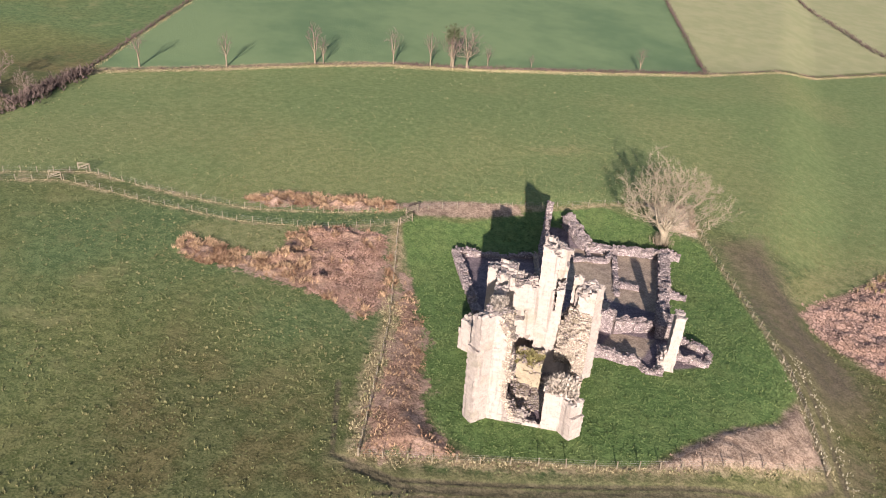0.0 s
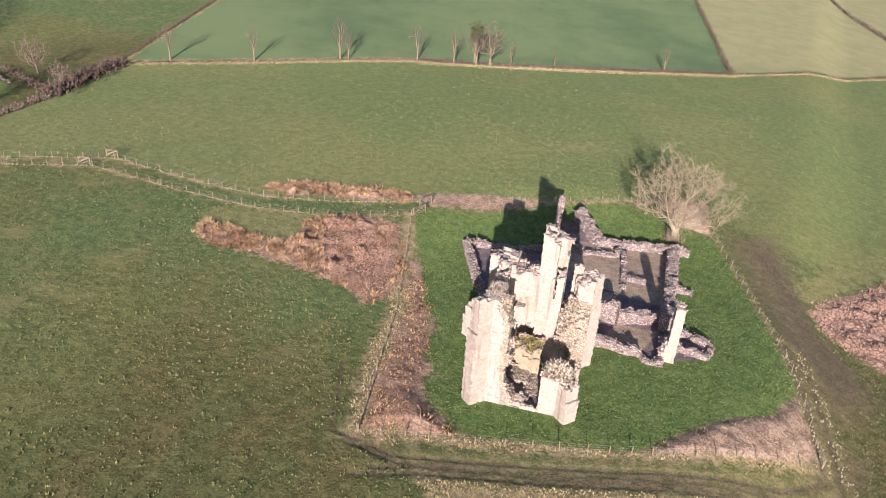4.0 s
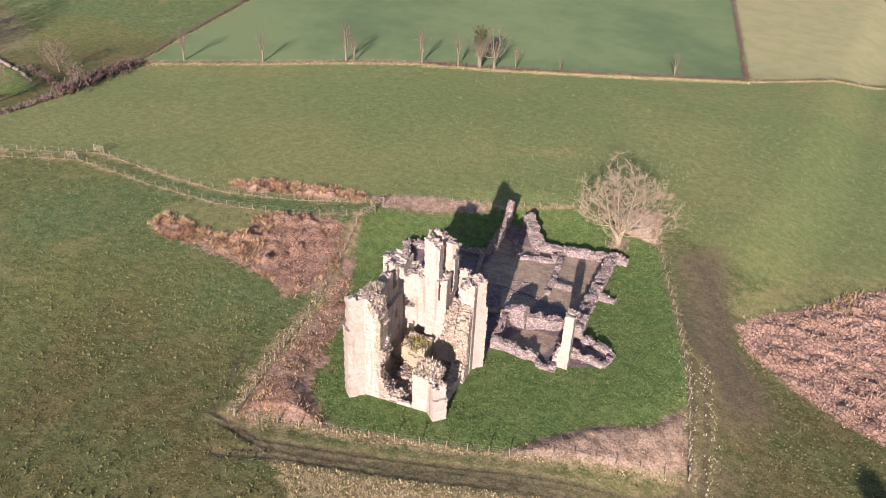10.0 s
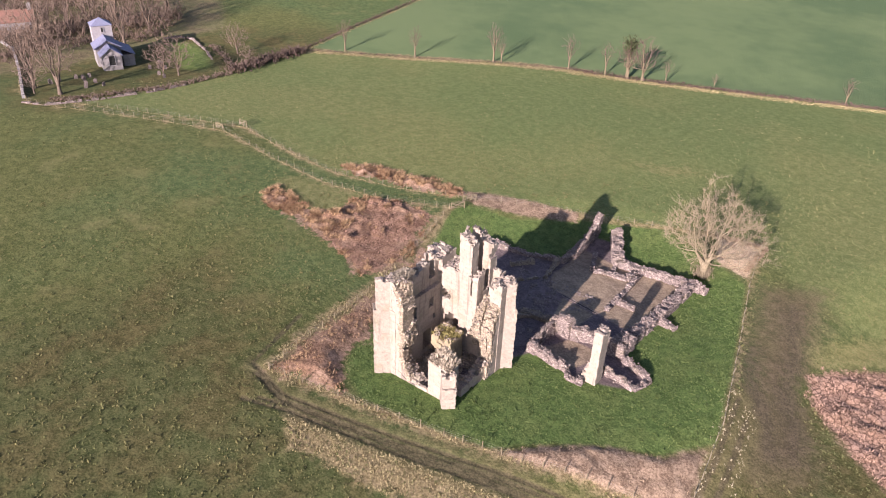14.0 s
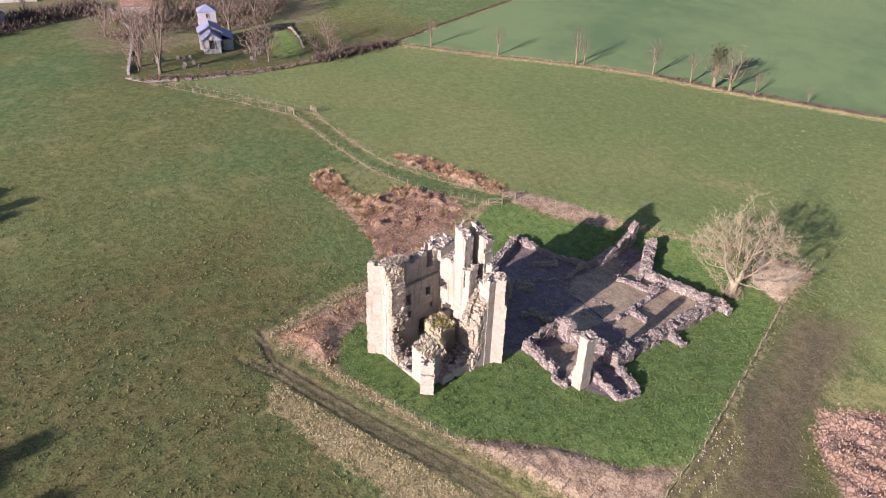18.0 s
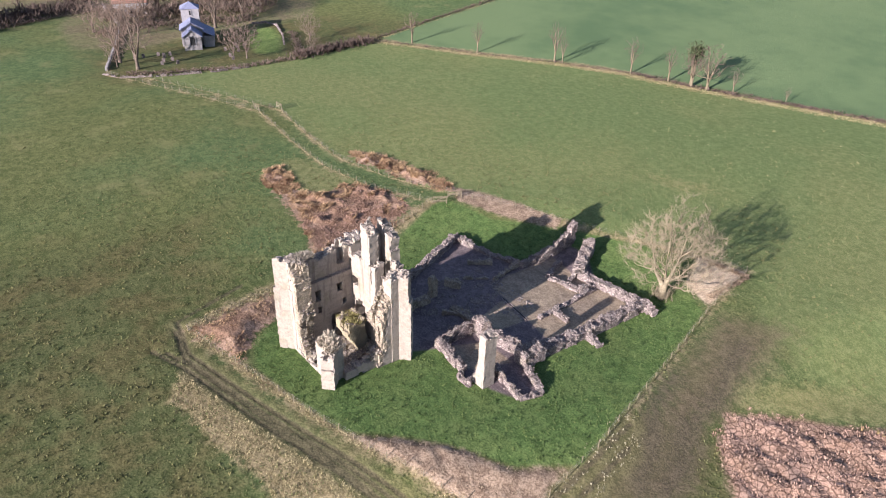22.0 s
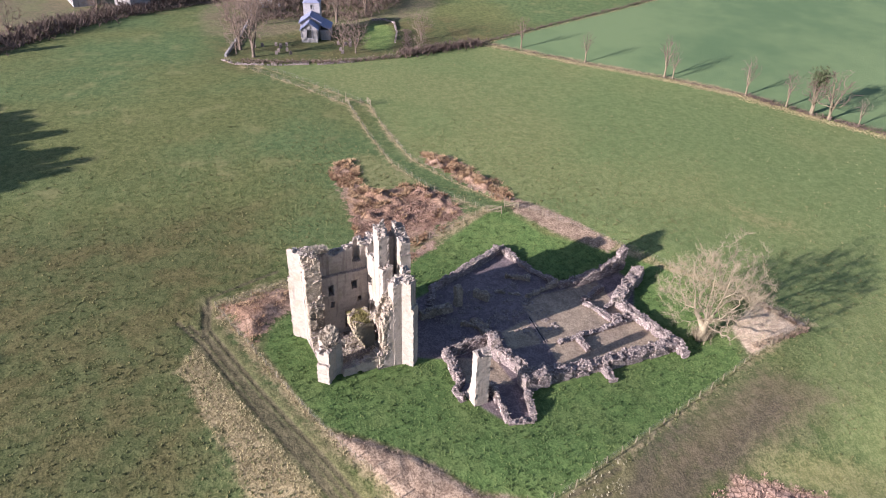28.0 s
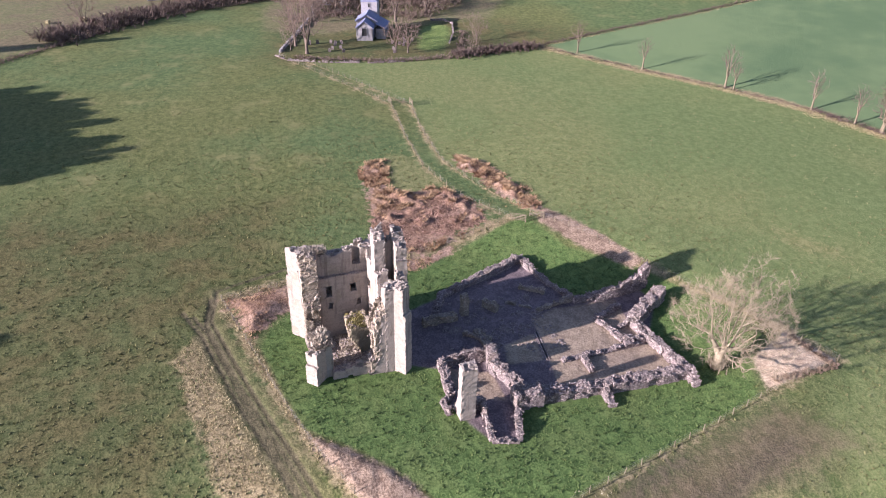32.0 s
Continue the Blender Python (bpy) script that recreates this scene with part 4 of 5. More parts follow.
for nm, polys, n, h, w, cnt, mat, lab, sd in (
        ("bracken", (BRACK_A, BRACK_B), 20000, 0.40, 0.13, 5, BRACK, "flattened rust-brown dead bracken clumps", 21),
        ("bracken", (BRACK_P,), 9000, 0.13, 0.12, 4, PINKB, "trodden pinkish-brown dead bracken beside the fence", 25),
        ("bracken", (BRACK_W,), 5200, 0.16, 0.11, 4, BRACK, "flattened brown dead bracken on the ditch bank", 22),
        ("dead_reeds", (BOG,), 15000, 0.17, 0.15, 4, REED, "pinkish-brown hummocks of dead reeds in wet ground", 23),
        ("dry_grass", (STRAW_S, STRIP_N, PATCH_NE), 18000, 0.13, 0.08, 3, DEADG, "pale trampled dead grass inside the fence", 24)):
    bx = np.array([q for p in polys for q in p])
    pts = scatter(n * 2, (*bx.min(0), *bx.max(0)), sd, lambda x, y, r: (np.maximum.reduce([outside(p, x, y) for p in polys]) + 1.6 * lump2(x, y, sd, 2.5) > 0) & (r.random(len(x)) < (0.45 if sd > 21 else 0.2 - 0.5 * (outside(BRACK_P, x, y) > 0)) + 0.9 * lump2(x, y, sd + 1, 1.4)))
    pts[:, 2] += mounds(pts[:, 0], pts[:, 1])
    tagged(fast(nm, *blades(pts, h, w, cnt, 1.3, sd), mat), lab, nm.replace("_", " "), kind="stuff")
pts = scatter(30000, (-30, -18, 30, 14), 31, lambda x, y, r: (np.maximum(outside(STRAW_T, x, y), np.maximum(0.5 - along(FENCE_S, x, y), 1.2 - along(FENCE_W, x, y))) + lump2(x, y, 6, 2.0) > 0) & (along(TRACKS[0], x, y) > 0.6) & (along(TRACKS[1], x, y) > 0.6) & (outside(LAWN, x, y) < -0.3))
tagged(fast("dry_grass", *blades(pts, 0.16, 0.06, 5, 1.0, 31), STRAWM), "tall straw-coloured dead grass beside the track", "dry grass", kind="stuff")
pts = scatter(2300, (14, 6, 27, 30), 32, lambda x, y, r: (np.minimum.reduce([along(l, x, y) for l in RUSHES]) < 1.1 * r.random(len(x)) ** 0.6) & (r.random(len(x)) < 0.7 + 0.6 * lump2(x, y, 8, 1.5)))
tagged(fast("rushes", *blades(pts, 0.15, 0.07, 6, 0.8, 32), BLEACH), "bleached rush tussocks beside the wheel ruts", "rushes", kind="stuff")
pts = scatter(2500, (26, 48, 60, 74), 33, lambda x, y, r: (abs(outside(BOG, x, y) - 2.0) < 2.2) & (y > 50) & (lump2(x, y, 12, 1.6) > 0.25))
tagged(fast("reeds", *blades(pts, 0.75, 0.12, 6, 0.35, 33), plain("standing_reeds", (0.30, 0.20, 0.11), (0.13, 0.11, 0.05), 0.5)), "standing clumps of brown reeds on the bog edge", "reeds", kind="stuff")


# ---- trees ----
def tube(V, F, pts, rad, k):
    base = len(V)
    for i, (p, r) in enumerate(zip(pts, rad)):
        d = (pts[min(i + 1, len(pts) - 1)] - pts[max(i - 1, 0)]).normalized()
        s = d.cross(Vector((0.3, 0.2, 0.93))).normalized() if abs(d.z) < 0.98 else Vector((1, 0, 0))
        q = d.cross(s)
        for j in range(k):
            a = 2 * math.pi * j / k
            V.append(p + (s * math.cos(a) + q * math.sin(a)) * r)
    for i in range(len(pts) - 1):
        for j in range(k):
            F.append((base + i * k + j, base + i * k + (j + 1) % k, base + (i + 1) * k + (j + 1) % k, base + (i + 1) * k + j))


def grow(seed, fork, rx, rz, zc, n, girth, fine, limbs=7, lean=(0.0, 0.0), twigs=3, power=0.52, rag=0.22, shell=0.45):
    """A bare tree: branches reach for points spread in a rounded crown and thicken with the twigs that they bear."""
    r = np.random.default_rng(seed)
    d = r.normal(0, 1, (n * 2, 3))
    d /= np.linalg.norm(d, axis=1)[:, None]
    rad = (1 + rag * lumpy(d[:, 0] * 2.1 + 5, d[:, 1] * 2.1 + d[:, 2] * 1.7, seed, 0.7)) * r.uniform(0.15, 1, n * 2) ** shell
    goal = d * rad[:, None] * np.array([rx, rx, rz]) + np.array([lean[0], lean[1], zc])
    goal = goal[goal[:, 2] > fork + 0.25 * rz * np.hypot(goal[:, 0], goal[:, 1]) / rx][:n]
    top = np.array([lean[0] * 0.15, lean[1] * 0.15, fork])
    nodes = [np.array([0, 0, -0.4]), np.array([0.02, 0, fork * 0.35]), np.array([lean[0] * 0.05, 0.02, fork * 0.7]), top]
    up, far = [-1, 0, 1, 2], [0.0, fork * 0.35, fork * 0.7, fork]
    a = r.uniform(0, 6.28)
    first = []
    for i in range(limbs):
        a += 2.4
        o = 0.12 + 0.5 * (i / limbs) ** 0.8
        first.append(np.array([math.cos(a) * rx * o + lean[0] * 0.6, math.sin(a) * rx * o + lean[1] * 0.6, zc + rz * (0.4 - 0.6 * o)]))
    order = np.argsort(np.linalg.norm(goal - top, axis=1))
    for q in first + [goal[i] for i in order]:
        P = np.array(nodes)
        dist = np.linalg.norm(P - q, axis=1)
        cost = dist + 0.22 * np.array(far) + 1.2 * np.clip(P[:, 2] - q[2], 0, 9)
        cost[:3] += 50 if q is not first[0] else 0
        k = int(np.argmin(cost)) if len(nodes) > 4 + 3 * limbs else 3 - (len(nodes) // 3 % 2)
        p, ln = nodes[k], dist[k]
        for f in (0.34, 0.67, 1.0):
            bow = np.array([0, 0, -0.06 * ln * math.sin(math.pi * f)]) + r.normal(0, 0.03, 3) * ln * (f < 1)
            nodes.append(p + (q - p) * f + bow)
            up.append(k if f == 0.34 else len(nodes) - 2)
            far.append(far[up[-1]] + ln / 3)
    load = np.zeros(len(nodes))
    kids = np.zeros(len(nodes), int)
    for i in range(len(nodes) - 1, 0, -1):
        if not kids[i]: load[i] = 1
        load[up[i]] += load[i]
        kids[up[i]] += 1
    width = np.maximum(fine, girth * (load / load[0]) ** power)
    thick, thin = ([], []), ([], [])
    for i in range(1, len(nodes)):
        w0, w1 = width[up[i]] if up[i] < 3 else min(width[up[i]], width[i] * 1.25), width[i]
        if up[i] == 0: w0 *= 1.7
        big = w1 > 0.07
        tube(*(thick if big else thin), [Vector(nodes[up[i]]), Vector(nodes[i])], [w0, w1], 8 if w1 > 0.2 else 5 if big else 3)
    for i in range(4, len(nodes)):
        if load[i] > 4: continue
        d0 = nodes[i] - nodes[up[i]]
        d0 = d0 / (np.linalg.norm(d0) + 1e-6)
        for j in range(twigs):
            e = d0 * 0.7 + r.normal(0, 0.55, 3) + np.array([0, 0, 0.25])
            e = nodes[i] + e * r.uniform(0.35, 0.9) * rx * 0.11
            tube(*thin, [Vector(nodes[i]), Vector(e)], [fine, fine * 0.5], 3)
    return thick, thin


def tree(name, at, label, group="", twig=None, bark=None, **kw):
    thick, fine = grow(**kw)
    ob = empty(name, (at[0], at[1], gz(*at)), label, "tree", group)
    raw("trunk", *thick, bark or BARK, ob, "pale grey-brown trunk and main limbs", True)
    raw("crown", *fine, twig or TWIG, ob, "bare crown of fine twigs", False)
    return ob


def again(ob, at, turn, size):
    m = Matrix.Translation((at[0], at[1], gz(*at))) @ Matrix.Rotation(turn, 4, "Z") @ Matrix.Scale(size, 4)
    new_ob = copy_thing(ob, m)
    return new_ob


DARKBARK = plain("dark_bark", (0.15, 0.115, 0.095), (0.09, 0.07, 0.06), 3.0)
PALEBARK = plain("pale_bark", (0.30, 0.25, 0.18), (0.16, 0.13, 0.092), 2.5)
PALETWIG = plain("pale_twigs", (0.27, 0.222, 0.16), (0.17, 0.136, 0.096), 1.5)
lone = tree("bare_tree", (1.6, 47.0), "large leafless tree with a pale stout trunk and rounded twiggy crown", "", PALETWIG, PALEBARK, seed=7, fork=2.3, rx=7.6, rz=5.4, zc=7.2, n=720, girth=0.52, fine=0.009, limbs=7, lean=(0.3, 1.3), twigs=7, power=0.66, rag=0.4, shell=0.5)
rb = np.random.default_rng(19)
base = rb.normal(0, 0.55, (260, 3)) * np.array([1, 1, 0]) + np.array([0, 0, 0.05])
fast("shoots", *blades(base, 1.3, 0.05, 3, 0.5, 91), PALETWIG, lone, "brush of thin brown shoots round the trunk foot")
ROWLAB = "leafless slender tree in the field hedge"
row = tree("hedge_tree", (-115.3, 67.9), ROWLAB, "trees along the field hedge", DARKTWIG, BARK, seed=3, fork=3.0, rx=2.2, rz=3.0, zc=5.6, n=90, girth=0.19, fine=0.013, limbs=5, twigs=2, rag=0.4)
row2 = tree("hedge_tree", (-56.1, 115.4), ROWLAB, "trees along the field hedge", DARKTWIG, BARK, seed=5, fork=2.4, rx=3.8, rz=4.2, zc=6.4, n=170, girth=0.3, fine=0.014, limbs=6, twigs=3, rag=0.4)
for src, at, turn, size in ((row, (-101.1, 79.7), 1.0, 0.95), (row, (-71.7, 105.8), 2.2, 1.05), (row, (-64.0, 110.8), 3.5, 1.0), (row, (-86.4, 93.6), 4.2, 1.2), (row, (-84.9, 94.9), 0.7, 0.8), (row2, (-59.0, 113.4), 4.2, 0.95),
                            (row, (-17.4, 142.6), 5.1, 0.8), (row, (-42.5, 126.2), 0.6, 0.45), (row, (-52.0, 119.6), 2.6, 0.7)):
    again(src, at, turn, size)
IVY = plain("ivy_leaves", (0.045, 0.06, 0.028), (0.085, 0.095, 0.05), 1.2)
clad = tree("hedge_tree", (-59.6, 113.6), "tall hedge tree with a dark ivy-clad crown", "trees along the field hedge", DARKTWIG, BARK, seed=21, fork=4.0, rx=1.8, rz=2.6, zc=7.0, n=60, girth=0.22, fine=0.014, limbs=4, twigs=2)
ri = np.random.default_rng(22)
leaf = ri.normal(0, 1, (420, 3)) * np.array([0.8, 0.8, 1.0]) + np.array([0.2, 0, 8.0])
fast("ivy", *blades(leaf, 0.35, 0.3, 3, 1.2, 92), IVY, clad, "dark green ivy in the crown")
YARDLAB = "tall leafless churchyard tree with a brown twiggy crown"
yard = tree("churchyard_tree", (-119.8, -0.6), YARDLAB, "trees round the church", HAZETWIG, DARKBARK, seed=9, fork=3.0, rx=5.0, rz=7.0, zc=10.0, n=330, girth=0.36, fine=0.016, limbs=7, twigs=3, rag=0.4)
yard2 = tree("churchyard_tree", (-120.2, 21.6), YARDLAB, "trees round the church", HAZETWIG, DARKBARK, seed=12, fork=1.6, rx=3.6, rz=3.6, zc=5.0, n=240, girth=0.18, fine=0.015, limbs=8, twigs=3, rag=0.35)
for src, at, turn, size in ((yard2, (-123.3, -4.6), 1.5, 0.8), (yard, (-127.0, -3.5), 2.6, 0.9), (yard, (-186.0, -22.0), 2.2, 0.8), (yard2, (-172.0, -42.0), 0.4, 1.3), (yard2, (-148.0, -60.0), 3.4, 1.2), (yard2, (-118.8, 24.5), 2.0, 1.1), (yard2, (-117.4, 41.0), 1.4, 0.6), (yard, (-151.0, 24.6), 0.7, 1.0), (yard, (-159.1, 34.6), 3.3, 1.0), (yard2, (-150.9, 0.5), 1.1, 1.3),
                            (yard, (-164, 8), 5.0, 0.9), (yard, (-166, 22), 0.9, 1.0), (yard, (-168, 44), 1.9, 1.0), (yard, (-176, 32), 2.9, 1.0), (yard, (-176, 14), 0.4, 0.9), (yard2, (-158, -6), 2.4, 1.2), (yard2, (-128, 44), 3.0, 0.9)):
    again(src, at, turn, size)
# conifers south of the field whose shadows lie across it
NEEDLE = plain("needles", (0.03, 0.05, 0.02), (0.05, 0.075, 0.03), 1.0)


def conifer(at, high, seed, label):
    r = np.random.default_rng(seed)
    ob = empty("conifer_tree", (*at, gz(*at)), label, "tree", "conifers on the south field edge")
    V, F = [], []
    tube(V, F, [Vector((0, 0, -0.3)), Vector((0.05, 0, high * 0.5)), Vector((0, 0, high))], [0.32, 0.2, 0.03], 7)
    raw("trunk", V, F, BARK, ob, "straight brown trunk", True)
    n = 2600
    k = r.uniform(0.06, 1, n) ** 0.8
    a, out = r.uniform(0, 6.283, n), r.uniform(0, 1, n) ** 0.6
    rad = (1 - k) * high * 0.3 + 0.15
    p = np.stack([np.cos(a) * rad * out, np.sin(a) * rad * out, k * high - out * rad * 0.35], -1)
    fast("crown", *blades(p, 0.9, 0.6, 2, 1.2, seed), NEEDLE, ob, "dense dark needles")
    return ob


CONLAB = "tall dark conifer at the southern field edge"
con = conifer((-52.5, -89.7), 17.2, 61, CONLAB)
for at, turn, size in (((-72.3, -101.4), 1, 1.0), ((-64.5, -97.3), 2, 1.0), ((-60.2, -92.9), 2.5, 1.0), ((-46.3, -86.7), 3, 1.0), ((-51.1, -90.9), 0.3, 1.02), ((-42.6, -89.2), 4, 1.0), ((-37.9, -95.2), 5, 1.0), ((-35.4, -99.6), 0.5, 1.0), ((-80.6, -113.5), 1.5, 1.0),
                       ((-68.2, -102.9), 2.2, 1.05), ((-59.2, -98.9), 3.3, 1.05), ((-50.1, -96.9), 0.9, 1.1), ((-44.1, -96.0), 1.9, 1.05), ((-76.3, -107.9), 4.1, 1.0), ((-117.8, -102.4), 4.4, 1.0), ((0.6, -89.5), 5.5, 1.0), ((8.4, -88.6), 0.2, 1.0), ((10.6, -92.2), 2.8, 1.0), ((4.3, -94.1), 3.6, 1.0), ((51.6, -33.4), 2.9, 1.0), ((55.6, -31.4), 1.2, 1.05), ((59.7, -34.4), 0.4, 1.1), ((63.7, -31.4), 2.2, 1.1), ((53.6, -39.4), 3.1, 1.1), ((57.7, -39.4), 4.0, 1.1), ((62.7, -40.4), 5.0, 1.1)):
    again(con, (at[0] + (3.2 if at[0] > -20 else -2.4), at[1] + 0.9), turn, size)
rc = random.Random(31)
for i in range(40):
    k = i / 39
    again(con, (-39.0 - 38 * k + rc.uniform(-1.0, 1.0), -95.5 + 28 * k * (1 - k) - 5 * k + rc.uniform(-4.0, 1.5)), rc.uniform(-0.0, 6.0), rc.uniform(0.8, 1.0))
for i in range(34):
    k = i / 33
    again(con, (-36.5 - 44 * k + rc.uniform(-2.0, 2.0), -99 - 12 * k - rc.uniform(-0.0, 16.0)), rc.uniform(-0.0, 6.0), rc.uniform(0.9, 1.1))


# ---- hedges ----
def hedge(name, line, high, wide, dens, mat, label, seed):
    r = np.random.default_rng(seed)
    P = []
    for (ax, ay), (bx, by) in zip(line, line[1:]):
        ln = math.hypot(bx - ax, by - ay)
        n = int(ln * dens)
        s = r.uniform(0, 1, n)
        off = r.normal(0, wide * 0.4, n)
        P.append(np.stack([ax + (bx - ax) * s - (by - ay) / ln * off, ay + (by - ay) * s + (bx - ax) / ln * off], -1))
    P = np.concatenate(P)
    P = P[lump2(P[:, 0], P[:, 1], seed, 4.0) > -0.75]
    h = high * (0.75 + 0.35 * lump2(P[:, 0], P[:, 1], seed + 1, 3.0))
    z = ground_z(P[:, 0], P[:, 1]) + r.uniform(0, 1, len(P)) ** 1.3 * h * 0.8
    v, f = blades(np.column_stack([P, z]), high * 0.42, 0.06 + 0.06 * min(high, 2.0), 6, 0.9, seed)
    return tagged(fast(name, v, f, mat), label, "hedge", kind="stuff")


hedge("hedge", HEDGE_N, 0.5, 0.7, 7, DARKTWIG, "low dark leafless field hedge with pale verge", 41)
hedge("hedge", HEDGE_N[4:9], 0.9, 1.5, 10, DARKTWIG, "low brown brambles along the field hedge", 40)
hedge("dry_grass", [(x + 1.4, y - 2.0) for x, y in HEDGE_N[4:9]], 0.25, 1.6, 20, STRAWM, "pale strip of dead grass along the field hedge", 39)
hedge("hedge", HEDGE_NN, 1.0, 1.0, 7, DARKTWIG, "low brown hedge between two fields", 42)
hedge("hedge", HEDGE_NW, 0.9, 0.9, 8, DARKTWIG, "low brown hedge beside the crop field", 43)
hedge("hedge", HEDGE_RR, 1.4, 1.6, 6, DARKTWIG, "brown hedge on the far field", 44)
hedge("hedge", HEDGE_CY[:3], 2.0, 3.0, 22, DARKTWIG, "thick dark scrub along the churchyard edge", 45)
hedge("hedge", HEDGE_CY[2:], 0.9, 1.6, 16, HAZETWIG, "low brown scrub along the churchyard edge", 49)
hedge("hedge", HEDGE_W, 0.85, 2.2, 16, HAZETWIG, "dark scrub along the stream", 46)
hedge("scrub", [(-155.0, 36.0), (-158.0, 24.0), (-160.0, 6.6), (-153.9, -5.5)], 1.6, 6.0, 18, HAZETWIG, "brown scrub behind the church", 47)
hedge("scrub", [(-134.0, -66.0), (-166.0, -42.0), (-185.0, -19.4), (-194.0, -3.0)], 3.2, 8.0, 26, DARKTWIG, "dark scrub and brambles near the village", 50)
hedge("scrub", [(-116.5, 37.0), (-126.0, 39.6), (-138.0, 42.2)], 0.9, 1.6, 12, HAZETWIG, "brown scrub round the graveyard lawn", 48)


hedge("woodland", [(-162, 44), (-170, 34), (-174, 18), (-168, -2)], 4.2, 14.0, 20, HAZETWIG, "bare brown woodland behind the church", 57)
hedge("woodland", [(-196, 52), (-202, 30), (-200, 4)], 5.0, 22.0, 22, HAZETWIG, "bare brown woodland behind the church", 58)
hedge("dry_grass", [(x + 0.7, y - 1.0) for x, y in HEDGE_N], 0.22, 1.3, 26, STRAWM, "pale strip of dead grass along the field hedge", 51)
hedge("dry_grass", PATH_S[1:], 0.18, 0.25, 7, STRAWM, "pale uncut grass under the path fence", 52)
hedge("dry_grass", PATH_N, 0.18, 0.25, 7, STRAWM, "pale uncut grass under the path fence", 53)
hedge("dry_grass", [(x + 0.8, y) for x, y in HEDGE_NW[:4]], 0.25, 1.0, 12, STRAWM, "pale strip of dead grass along the crop field", 54)
hedge("dry_grass", [(x + 1.6, y - 2.0) for x, y in HEDGE_W], 0.25, 1.4, 18, STRAWM, "pale strip of dead grass along the stream", 55)
hedge("brushwood", [(5.3, 52.0), (4.3, 60.5), (-1.8, 58.1)], 0.4, 0.6, 40, DEADG, "low bank of dead brushwood round the dry patch", 56)


# ---- fences ----
def slab(bm, size, at, rot=None):
    m = Matrix.Translation(at) @ (rot or Matrix()) @ Matrix.Diagonal((*size, 1))
    return bmesh.ops.create_cube(bm, size=1.0, matrix=m)["verts"]


def post_mesh():
    bm = bmesh.new()
    slab(bm, (0.085, 0.085, 1.3), (0, 0, 0.4))
    bmesh.ops.bevel(bm, geom=bm.edges[:], offset=0.015, segments=1, affect="EDGES")
    me = bpy.data.meshes.new("post")
    bm.to_mesh(me)
    bm.free()
    me.materials.append(WOOD)
    return me


POST = post_mesh()


def fence(line, gap, label, rails=0, seed=1, group="post fences"):
    r = random.Random(seed)
    x0, y0 = line[0]
    ob = empty("fence", (x0, y0, gz(x0, y0)), label, "fence", group)
    spots = []
    for (ax, ay), (bx, by) in zip(line, line[1:]):
        n = max(1, round(math.hypot(bx - ax, by - ay) / gap))
        spots += [(ax + (bx - ax) * i / n, ay + (by - ay) * i / n) for i in range(n)]
    spots.append(line[-1])
    for x, y in spots:
        p = new("post", POST)
        p.parent = ob
        p.location = Vector((x + r.uniform(-0.06, 0.06), y + r.uniform(-0.06, 0.06), gz(x, y))) - ob.location
        p.rotation_euler = (r.gauss(0, 0.05), r.gauss(0, 0.05), r.uniform(0, 3))
        p.scale = (1, 1, r.uniform(0.8, 1.0))
    for k, (h, t) in enumerate([(0.4, 0.007), (0.68, 0.007), (0.95, 0.007)] if not rails else [(0.55, 0.055), (1.02, 0.055)]):
        bm = bmesh.new()
        for (ax, ay), (bx, by) in zip(spots, spots[1:]):
            a, b = Vector((ax, ay, gz(ax, ay) + h)), Vector((bx, by, gz(bx, by) + h))
            slab(bm, (t, (b - a).length + 0.04, t * (2.0 if rails else 1)), (a + b) / 2, (b - a).to_track_quat("Y", "Z").to_matrix().to_4x4())
        me = bpy.data.meshes.new("rail" if rails else "wire")
        bm.to_mesh(me)
        bm.free()
        link("rail" if rails else "wire", me, WOOD if rails else WIRE, ob, fixed=True)
    return ob


fence(FENCE_W, 2.4, "weathered post and wire fence beside bracken", 0, 1)
fence(FENCE_S, 2.3, "weathered post and wire fence below the tower", 0, 2)
fence(FENCE_E, 2.4, "weathered post and wire fence beside muddy ground", 0, 3)
fence(FENCE_N, 2.4, "weathered post and wire fence along pale grass", 0, 4)
fence(PATH_S, 2.2, "post and wire fence along the grass path", 0, 5)
fence(PATH_N, 2.2, "post and wire fence along the grass path", 0, 6)


def hurdle(at, turn, wide, label):
    x, y = at
    ob = empty("gate", (x, y, gz(x, y)), label, "gate", "wooden gates")
    ob.rotation_euler = (0, 0, turn)
    for s in (-1, 1):
        p = new("post", POST)
        p.parent, p.location, p.scale = ob, (s * wide / 2, 0, 0), (1.4, 1.4, 1.1)
    for h in (0.25, 0.5, 0.75, 1.0, 1.2):
        bm = bmesh.new()
        slab(bm, (wide, 0.05, 0.07), (0, 0, h))
        bmesh.ops.bevel(bm, geom=bm.edges[:], offset=0.01, segments=1, affect="EDGES")
        part("bar", bm, WOOD, ob)
    bm = bmesh.new()
    slab(bm, (math.hypot(wide, 0.95), 0.04, 0.08), (0, 0.045, 0.72), Matrix.Rotation(-math.atan2(0.95, wide), 4, "Y"))
    part("brace", bm, WOOD, ob)
    return ob


GATELAB = "weathered five-bar wooden gate between fence posts"
hurdle((-32.9, 31.6), 1.1, 2.2, GATELAB)
hurdle((-33.4, 34.6), 1.1, 2.2, GATELAB)
hurdle((-83.2, 16.5), 0.2, 2.0, GATELAB)
hurdle((-82.2, 20.9), 0.2, 2.0, GATELAB)


